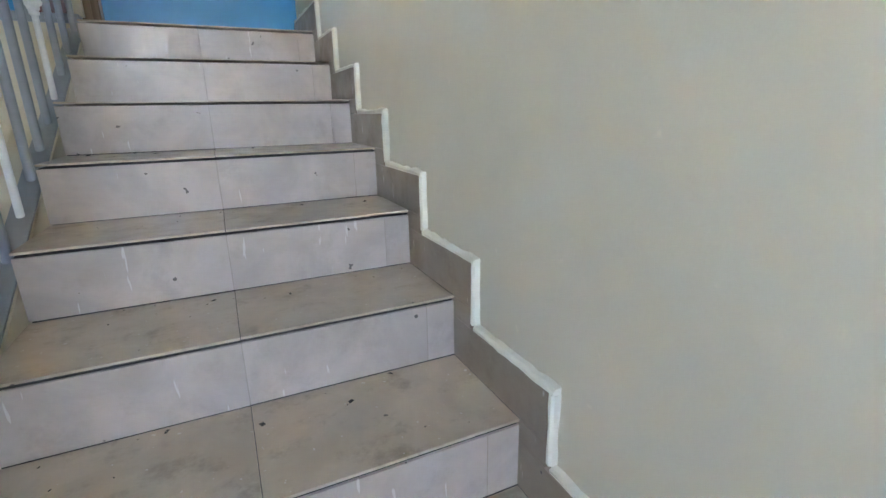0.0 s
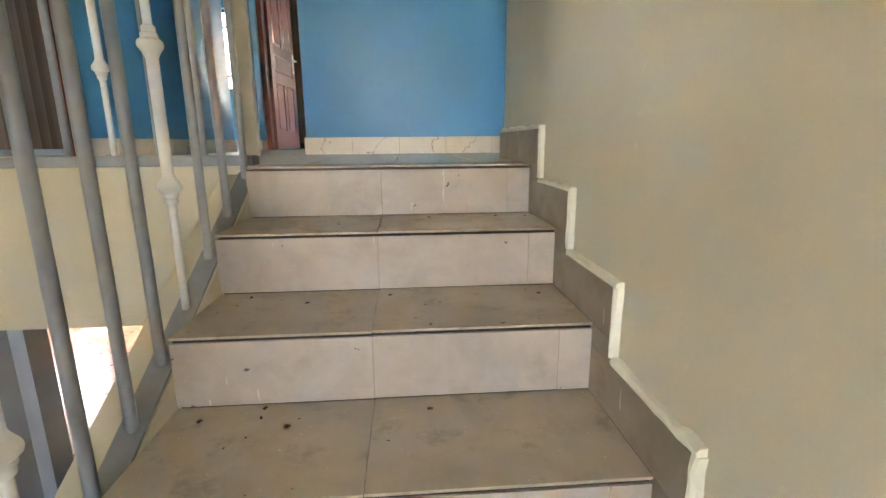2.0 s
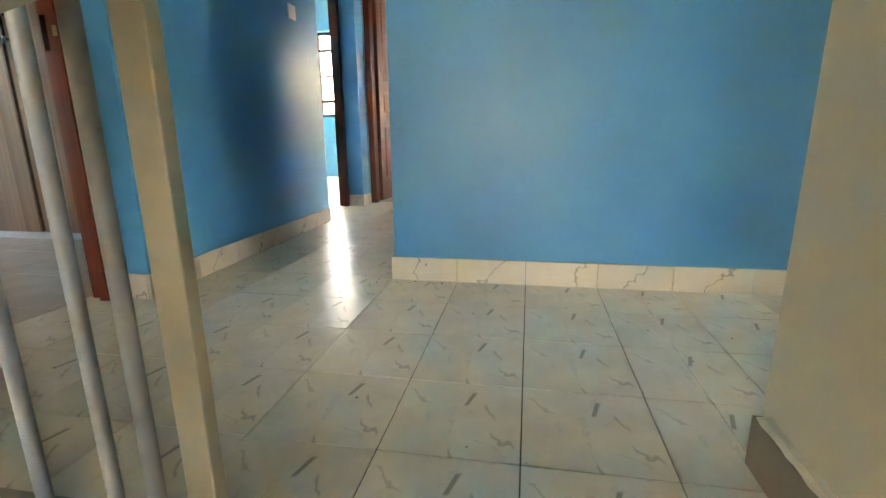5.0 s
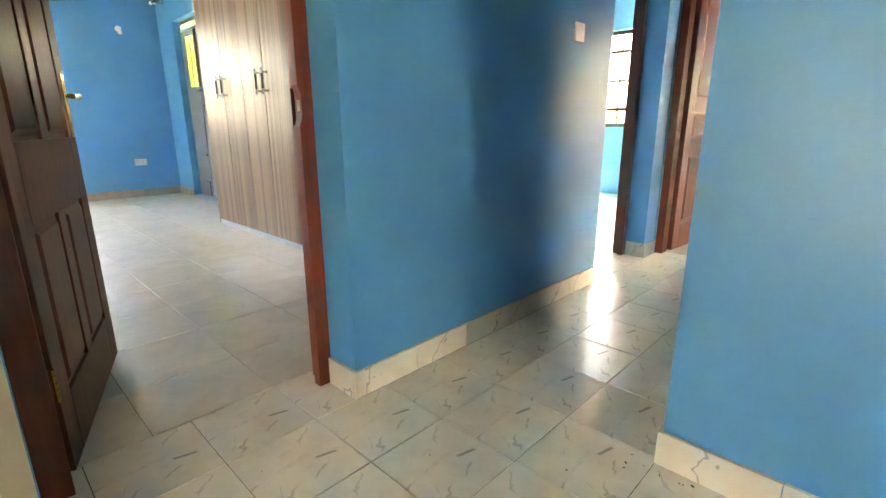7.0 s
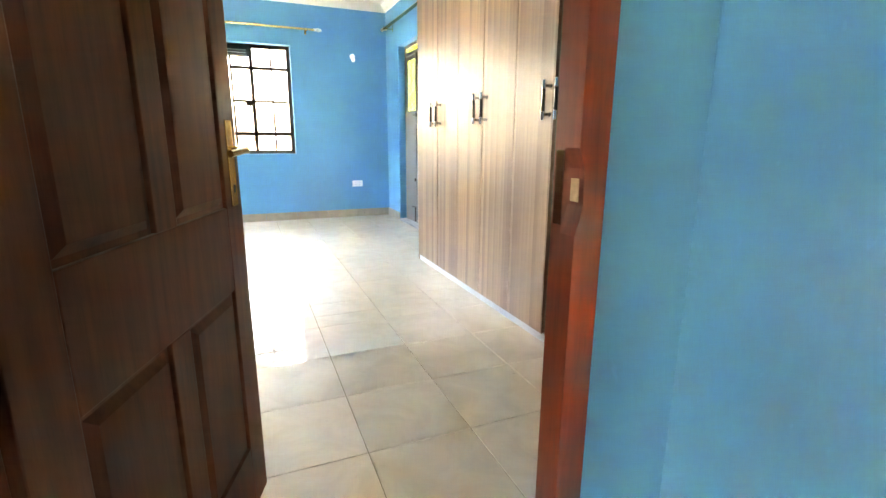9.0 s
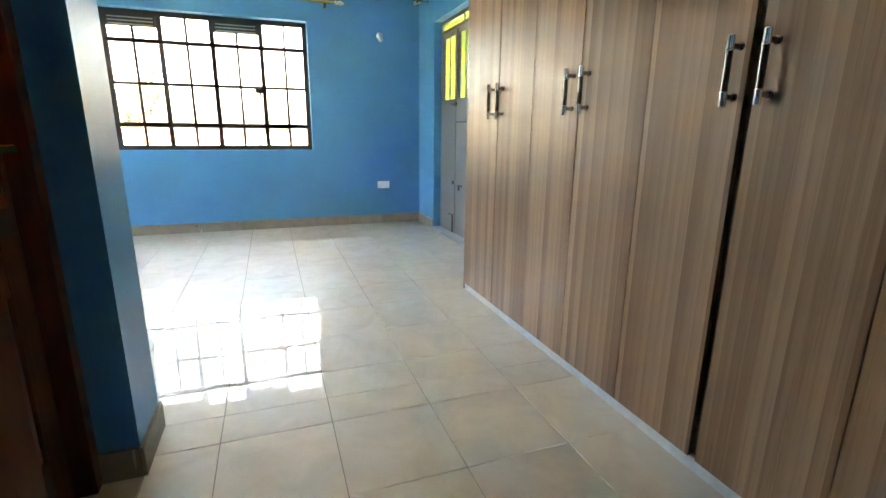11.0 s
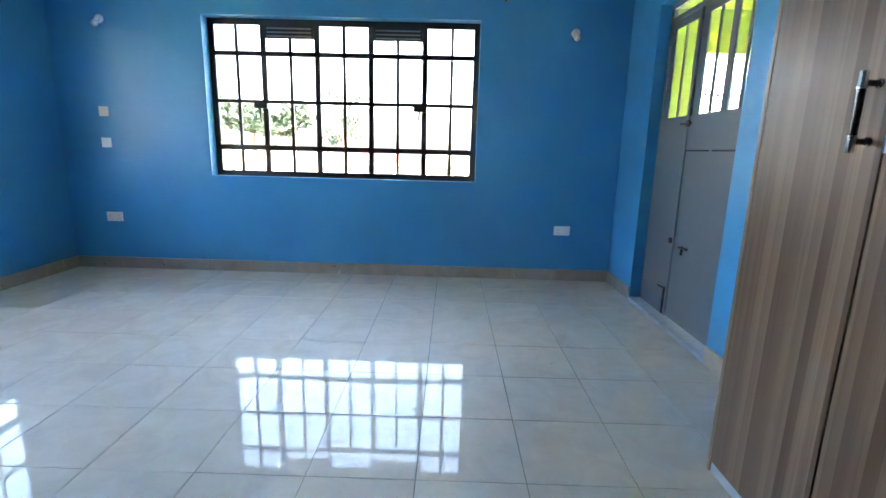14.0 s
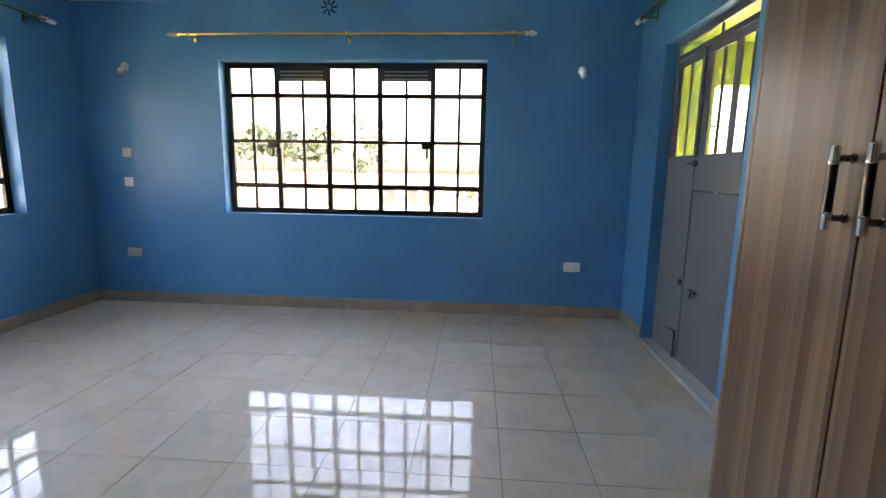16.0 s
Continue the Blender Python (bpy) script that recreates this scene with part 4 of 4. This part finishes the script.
def wall_lamp(y, z):
    s = thing("wall_lamp", pose(XW, y, z, 0, 0, 90), "white lamp holder with small bulb on wall", "wall lamp", "wall lamps by the window")
    bm = bmesh.new()
    lathe(bm, [(0.036, 0), (0.036, -0.012), (0.028, -0.02)], 16, 'y')
    part("rose", bm, M_PLASTIC, s, "", True)
    bm = bmesh.new()
    tube(bm, (0, -0.018, 0.004), (0.0, -0.05, -0.03), 0.019, 14)
    part("holder", bm, M_PLASTIC, s)
    bm = bmesh.new()
    bmesh.ops.create_uvsphere(bm, u_segments=14, v_segments=10, radius=0.027, matrix=Matrix.Translation((0, -0.066, -0.05)))
    part("bulb", bm, M_PLASTIC, s, "", True)


wall_lamp(4.96, 2.17)
wall_lamp(0.88, 2.20)


def curtain_rod(m, length, label, supports):
    r = thing("curtain_rod", m, label, "curtain rod")
    for dy, dz in ((-0.055, 0.0), (-0.10, -0.016)):
        bm = bmesh.new()
        tube(bm, (0, dy, dz), (length, dy, dz), 0.011, 12)
        part("rod", bm, M_BRASS, r)
        for x, s in ((0, -1), (length, 1)):
            bm = bmesh.new()
            lathe(bm, [(0.011, 0), (0.02, s * 0.012), (0.008, s * 0.02), (0.019, s * 0.045), (0.021, s * 0.06), (0.012, s * 0.085), (0.003, s * 0.10)], 12, 'x', (x, dy, dz))
            part("finial", bm, M_RAILWHITE, r, "clear faceted end knob", True)
    for x in supports:
        part("bracket", boxes((x - 0.008, x + 0.008, -0.125, 0.0, -0.034, -0.026), (x - 0.012, x + 0.012, -0.004, 0.0, -0.06, 0.02), (x - 0.008, x + 0.008, -0.125, -0.118, -0.034, 0.0)), M_BRASS, r)


curtain_rod(pose(XW, 1.46, 2.46, 0, 0, 90), 3.0, "brass double curtain rod above the wide window", (0.1, 1.5, 2.9))
curtain_rod(pose(-7.5, YR, 2.52, 0, 0, 0), 1.9, "brass double curtain rod above the balcony door", (0.1, 1.8))
curtain_rod(pose(-4.7, YL, 2.50, 0, 0, 180), 2.65, "brass double curtain rod above the side window", (0.1, 2.55))
curtain_rod(pose(-2.5, 9.64, 2.42, 0, 0, 180), 2.2, "brass double curtain rod in the side room", (0.1, 2.1))

# ventilation block high on the window wall
v = thing("wall_vent", pose(XW, 2.78, 2.69, 0, 0, 90), "blue painted ventilation block with star slots", "vent")
part("block", boxes((-0.10, 0.10, -0.006, 0.0, -0.095, 0.095), bevel=0.002), M_BLUE, v)
# Thin dark plates on the block carry the shade of its star openings
for k in range(8):
    a = k * math.pi / 4
    bm = bmesh.new()
    c, s = math.cos(a), math.sin(a)
    prism(bm, [(0.02 * c - 0.007 * s, 0.02 * s + 0.007 * c), (0.02 * c + 0.007 * s, 0.02 * s - 0.007 * c), (0.072 * c + 0.009 * s, 0.072 * s - 0.009 * c), (0.072 * c - 0.009 * s, 0.072 * s + 0.009 * c)], -0.0085, -0.0063, 'y')
    part("slot_shade", bm, M_SHADE_MARK, v)

# ---- skirtings ----
def skirting(name, runs, mat, label, length=0.4, h=0.1, t=0.012):
    """Runs of (axis, wall face, direction off the wall, from, to)."""
    s = thing(name, Matrix(), label, "skirting", kind="structure")
    for axis, at, d, a, b in runs:
        x = a
        while x < b - 0.01:
            e = min(b, x + length)
            lo, hi = (at, at + t) if d > 0 else (at - t, at)
            jit = random.uniform(0, 0.0012)
            bm = boxes((lo, hi, x + 0.001, e - 0.001, 0.0, h - jit) if axis == 'x' else (x + 0.001, e - 0.001, lo, hi, 0.0, h - jit), bevel=0.0015)
            mid = (x + e) / 2
            c = Vector(((lo + hi) / 2, mid, h / 2) if axis == 'x' else (mid, (lo + hi) / 2, h / 2))
            for vtx in bm.verts:
                vtx.co -= c
            ob = part("skirting_tile", bm, mat, s)
            ob.location = c
            x = e
    return s


random.seed(5)
skirting("skirting_bedroom", [('x', XW, 1, YL + 0.013, YR - 0.013), ('y', YR, -1, XW, D_BALC[0] - 0.002), ('y', YR, -1, D_BALC[1] + 0.002, -5.05), ('y', YL, 1, XW, -3.87),
                              ('x', -3.87, -1, YL + 0.013, 3.2), ('y', 3.215, 1, -3.882, -3.588), ('x', -3.60, 1, 3.101, 3.215), ('y', 3.215, 1, -2.75, -1.73)], M_BEDSKIRT, "taupe tile skirting along the bedroom walls", 0.41, 0.105)


def marble_skirt():
    t = Net("veined_skirting_tile")
    o = t.xyz()
    s = t.math('ADD', o[0], o[1])
    rnd = t.random()
    off = t.n.new("ShaderNodeCombineXYZ")
    t.l.new(t.math('MULTIPLY', rnd, 20.0), off.inputs[0])
    n = t.noise(9, 3, 0.6, t.mapping((1, 1, 1), offset=off.outputs[0]))
    d = t.math('ABSOLUTE', t.math('ADD', t.math('ADD', t.math('SUBTRACT', s, t.math('MULTIPLY', t.math('SUBTRACT', rnd, 0.5), 0.15)), t.math('MULTIPLY', o[2], -0.5)),
                                  t.math('MULTIPLY', t.math('SUBTRACT', n, 0.5), 0.25)))
    vein = t.smooth(d, 0.001, 0.008, 1.0, 0.0)
    col = t.mix(t.noise(8, 4), (0.55, 0.50, 0.41), (0.66, 0.62, 0.53))
    col = t.mix(t.math('MULTIPLY', vein, 0.6), col, (0.16, 0.15, 0.14))
    return t.done(col, 0.25)


M_MSKIRT = marble_skirt()
skirting("skirting_landing", [('y', YB, -1, XC - 0.012, 2.2), ('x', XC, -1, YB, 6.76), ('x', XD, 1, D_BED[1] - 0.012, D_SIDE[0]), ('x', XD, 1, D_SIDE[1], 6.76),
                              ('y', D_BED[1], -1, -1.563, XD), ('y', D_SIDE[1], -1, -1.54, XD + 0.012)], M_MSKIRT, "pale veined tile skirting of the landing", 0.298, 0.105)

# ---- outside ----
single("ground", boxes((-900, 900, -900, 900, -3.6, -3.15)), M_EARTH, "dry grass and bare earth ground", "ground", "structure")


def tree(x, y, h, spread, seed, label="leafy green tree beyond the window", low=0.5, clumps=26, leaf=0.16):
    random.seed(seed)
    tr = thing("tree", pose(x, y, -3.15), label, "tree")
    bm = bmesh.new()
    lathe(bm, [(0.16, 0), (0.12, h * 0.2), (0.09, h * 0.5), (0.03, h * 0.9)], 8)
    for k in range(7):
        a = random.uniform(0, 6.28)
        z = h * random.uniform(0.35, 0.7)
        tube(bm, (0, 0, z), (spread * 0.7 * math.cos(a), spread * 0.7 * math.sin(a), z + h * 0.2), 0.03, 6)
    part("trunk", bm, M_BARK, tr)
    vs, fs = [], []
    for c in range(clumps):
        a, rr = random.uniform(0, 6.28), spread * math.sqrt(random.random())
        cx, cy, cz = rr * math.cos(a), rr * math.sin(a), h * random.uniform(low, 1.0)
        for q in range(45):
            p = Vector((cx, cy, cz)) + Vector((random.gauss(0, 1), random.gauss(0, 1), random.gauss(0, 0.7))) * spread * 0.22
            d1 = Vector((random.gauss(0, 1), random.gauss(0, 1), random.gauss(0, 1))).normalized() * leaf
            d2 = Vector((random.gauss(0, 1), random.gauss(0, 1), random.gauss(0, 1))).normalized() * leaf * 0.75
            n = len(vs)
            vs += [p - d1, p + d2, p + d1, p - d2]
            fs.append((n, n + 1, n + 2, n + 3))
    me = bpy.data.meshes.new("crown")
    me.from_pydata(vs, [], fs)
    me.materials.append(M_LEAF)
    ob = new("crown", me)
    ob.parent = tr


for k in range(6):
    tree(-58 - (k % 3) * 2.0, -23.8 + k * 1.8, 8.2 + (k * 7 % 4) * 0.35, 1.6, 10 + k, "dense dark green tree in a far row", 0.74, 60, 0.34)
tree(-40, -4.3, 8.4, 1.3, 40)
tree(-40, 3.5, 3.5, 0.9, 41, "dry brownish shrub beyond the window", 0.6, 20, 0.10)

h = thing("house", pose(-43, -1.2, -3.15), "low pale outbuilding with maroon iron roof", "house")
part("wall", boxes((-3, 3, -2.6, 2.6, 0, 3.5)), M_STONE, h)
bm = bmesh.new()
prism(bm, [(-3.4, 3.51), (3.4, 3.51), (0, 4.3)], -3.0, 3.0, 'y')
part("roof", bm, M_ROOF, h)
# Flat black panels: the shade inside the openings is put into their colour
for y in (-1.5, 0.2, 1.6):
    part("window", boxes((3.0, 3.03, y - 0.5, y + 0.5, 1.9, 3.1)), M_BLACK, h)
wt = thing("water_tank", pose(-40, 5.75, -3.15), "dark blue plastic water tank on steel stand", "water tank")
bm = bmesh.new()
lathe(bm, [(0.48, 3.8), (0.50, 3.85), (0.50, 4.7), (0.40, 4.85), (0.15, 4.92)], 18)
part("tank", bm, M_TANK, wt, "", True)
for a, b in ((-0.4, -0.4), (0.4, -0.4), (0.4, 0.4), (-0.4, 0.4)):
    part("leg", boxes((a - 0.04, a + 0.04, b - 0.04, b + 0.04, 0, 3.8)), M_BLACK, wt)

# balcony outside the steel door
single("balcony_slab", boxes((-8.7, -3.0, YR + 0.2, 8.0, -0.25, -0.03)), M_CONCRETE, "concrete balcony slab", "balcony", "structure")
single("balcony_soffit", boxes((-8.7, -3.0, YR + 0.2, 8.0, 2.6, 2.75)), M_YELLOW, "bright yellow-green painted balcony soffit", "soffit", "structure")


def arch_opening(x0, x1, top, r, foot=-0.03, near=None):
    pts = [(x0, foot)]
    for k in range(9):
        a = math.pi - k * math.pi / 16
        q = near or r
        pts.append((x0 + q + q * math.cos(a), top - q + q * math.sin(a)))
    for k in range(9):
        a = math.pi / 2 - k * math.pi / 16
        pts.append((x1 - r + r * math.cos(a), top - r + r * math.sin(a)))
    pts.append((x1, foot))
    return pts


bm = bmesh.new()
prism(bm, [(YR + 0.2, 2.6), (YR + 0.2, -0.03)] + arch_opening(6.42, 7.33, 2.20, 0.36, near=0.05) + [(7.8, -0.03), (7.8, 2.6)], -8.7, -8.5, 'x')
single("balcony_end_wall", bm, M_YELLOW, "yellow-green painted balcony end wall with an arch", "arch", "structure")
bm = bmesh.new()
prism(bm, [(-8.7, 2.6), (-8.7, -0.03)] + arch_opening(-8.1, -6.3, 2.22, 0.5) + arch_opening(-5.9, -3.6, 2.22, 0.5) + [(-3.0, -0.03), (-3.0, 2.6)], 7.8, 8.0, 'y')
single("balcony_arches", bm, M_YELLOW, "yellow-green painted balcony wall with rounded arches", "arch", "structure")
br = thing("balcony_grille", pose(-8.6, 0, 0), "grey steel grille in the balcony end arch", "grille")
for z in (0.6, 1.2, 1.80):
    part("cross_bar", boxes((-0.008, 0.008, 6.43, 7.35, z, z + 0.018)), M_RAIL, br)
me = finish("upright", boxes((-0.007, 0.007, 0, 0.014, -0.03, 2.0)), M_RAIL)
for k in range(6):
    piece("upright", me, br, pose(0, 6.555 + k * 0.13, 0))

# crumbs of dirt on the treads and the floors
random.seed(21)
vs, fs = [], []


def crumb(x, y, z, r):
    a = random.uniform(0, 6.28)
    n = len(vs)
    e = random.uniform(0.35, 0.8)
    c, sn = math.cos(a), math.sin(a)
    hgt = r * random.uniform(0.25, 0.6)
    for u, v, w in ((-1, -e, 0), (1, -e * 0.7, 0), (0.8, e, 0), (-0.7, e * 0.8, 0), (0.1, 0, 1)):
        vs.append((x + r * (u * c - v * sn), y + r * (u * sn + v * c), z + 0.0006 + w * hgt))
    fs.extend([(n + 3, n + 2, n + 1, n), (n, n + 1, n + 4), (n + 1, n + 2, n + 4), (n + 2, n + 3, n + 4), (n + 3, n, n + 4)])


for k in range(1, N):
    for q in range(10):
        yy = TOPY - (k - 1) * GO - abs(random.gauss(0, 0.07)) - 0.02
        crumb(random.uniform(-0.33, 0.5), max(yy, TOPY - k * GO + 0.01), -k * RISE, random.choice((0.002, 0.003, 0.003, 0.007)))
for q in range(45):
    crumb(random.uniform(-1.3, 1.4), random.uniform(3.2, 4.38), 0, random.choice((0.002, 0.002, 0.003, 0.004, 0.006)))
for q in range(14):
    crumb(random.gauss(-0.3, 0.2), 4.40 - abs(random.gauss(0, 0.03)), 0, random.choice((0.004, 0.006)))
for q in range(5):
    crumb(-4.05 + random.gauss(0, 0.03), 3.47 + random.gauss(0, 0.03), 0, 0.006)
for q in range(14):
    crumb(random.uniform(-7.4, -2.2), random.uniform(3.3, 4.8), 0, 0.003)
me = bpy.data.meshes.new("dirt_crumbs")
me.from_pydata(vs, [], fs)
me.materials.append(M_DARKGROUT)
tagged(new("dirt_crumbs", me), "small dark crumbs of dirt on the floors", "dirt", "", "stuff")

# ---- floor tiles, last ----
def lay(mesh, mat, parent, xs, ys, px, py, regions, z=0.0, tilt=0.0):
    """Lays whole tiles where they fit the regions (x0, x1, y0, y1) and cut ones along the edges."""
    for x in xs:
        for y in ys:
            for x0, x1, y0, y1 in regions:
                a0, a1 = max(x0, x - px / 2), min(x1, x + px / 2)
                b0, b1 = max(y0, y - py / 2), min(y1, y + py / 2)
                if a1 - a0 < 0.02 or b1 - b0 < 0.02:
                    continue
                whole = a1 - a0 > px - 1e-4 and b1 - b0 > py - 1e-4
                me = mesh if whole else finish("tile", boxes((a0 - x + 0.0015, a1 - x - 0.0015, b0 - y + 0.0015, b1 - y - 0.0015, -0.008, 0.0), bevel=0.0012), mat)
                k = tilt if whole else tilt * 0.3
                piece("tile", me, parent, pose(x, y, z + random.uniform(-0.0006, 0.0), random.uniform(-k, k), random.uniform(-k, k)))


def tile_mesh(px, py, mat, j=0.0015):
    return finish("tile", boxes((-px / 2 + j, px / 2 - j, -py / 2 + j, py / 2 - j, -0.008, 0.0), bevel=0.0012), mat)


random.seed(8)
PX, PY = 0.411, 0.4015
lay(tile_mesh(PX, PY, M_BEDTILE), M_BEDTILE, fl, [-3.69 - PX * (k + 0.5) for k in range(-5, 10)], [3.435 + PY * (k + 0.5) for k in range(-8, 5)], PX, PY,
    [(XW, -3.87, YL, YR), (-3.87, -1.692, 3.215, 4.97), (-3.60, -2.75, 3.05, 3.215), (-7.182, -6.0, YR, YR + 0.2)], 0.0, 0.11)
PL, PM = 0.2975, 0.2955
lay(tile_mesh(PL, PM, M_MARBLE, 0.0017), M_MARBLE, fl2, [-0.207 + PL * (k + 0.5) for k in range(-5, 23)], [3.546 + PM * (k + 0.5) for k in range(-4, 12)], PL, PM,
    [(-1.3963, -0.5045, 3.005, 6.86), (-0.5045, XS, 3.005, YB), (XS, XE, 3.33, YB), (XS + 0.2, XE, 2.4, 3.33), (-1.69, -1.3963, D_BED[0], D_BED[1]), (-1.64, -1.3963, D_SIDE[0], D_SIDE[1])], 0.0, 0.06)
lay(tile_mesh(0.4, 0.4, M_PATIO), M_PATIO, fl5, [-9.0 + 0.4 * (k + 0.5) for k in range(4, 20)], [9.44 - 0.4 * (k + 0.5) for k in range(0, 14)], 0.4, 0.4,
    [(-7.4, -1.0, 3.9, 9.44)], LOW)
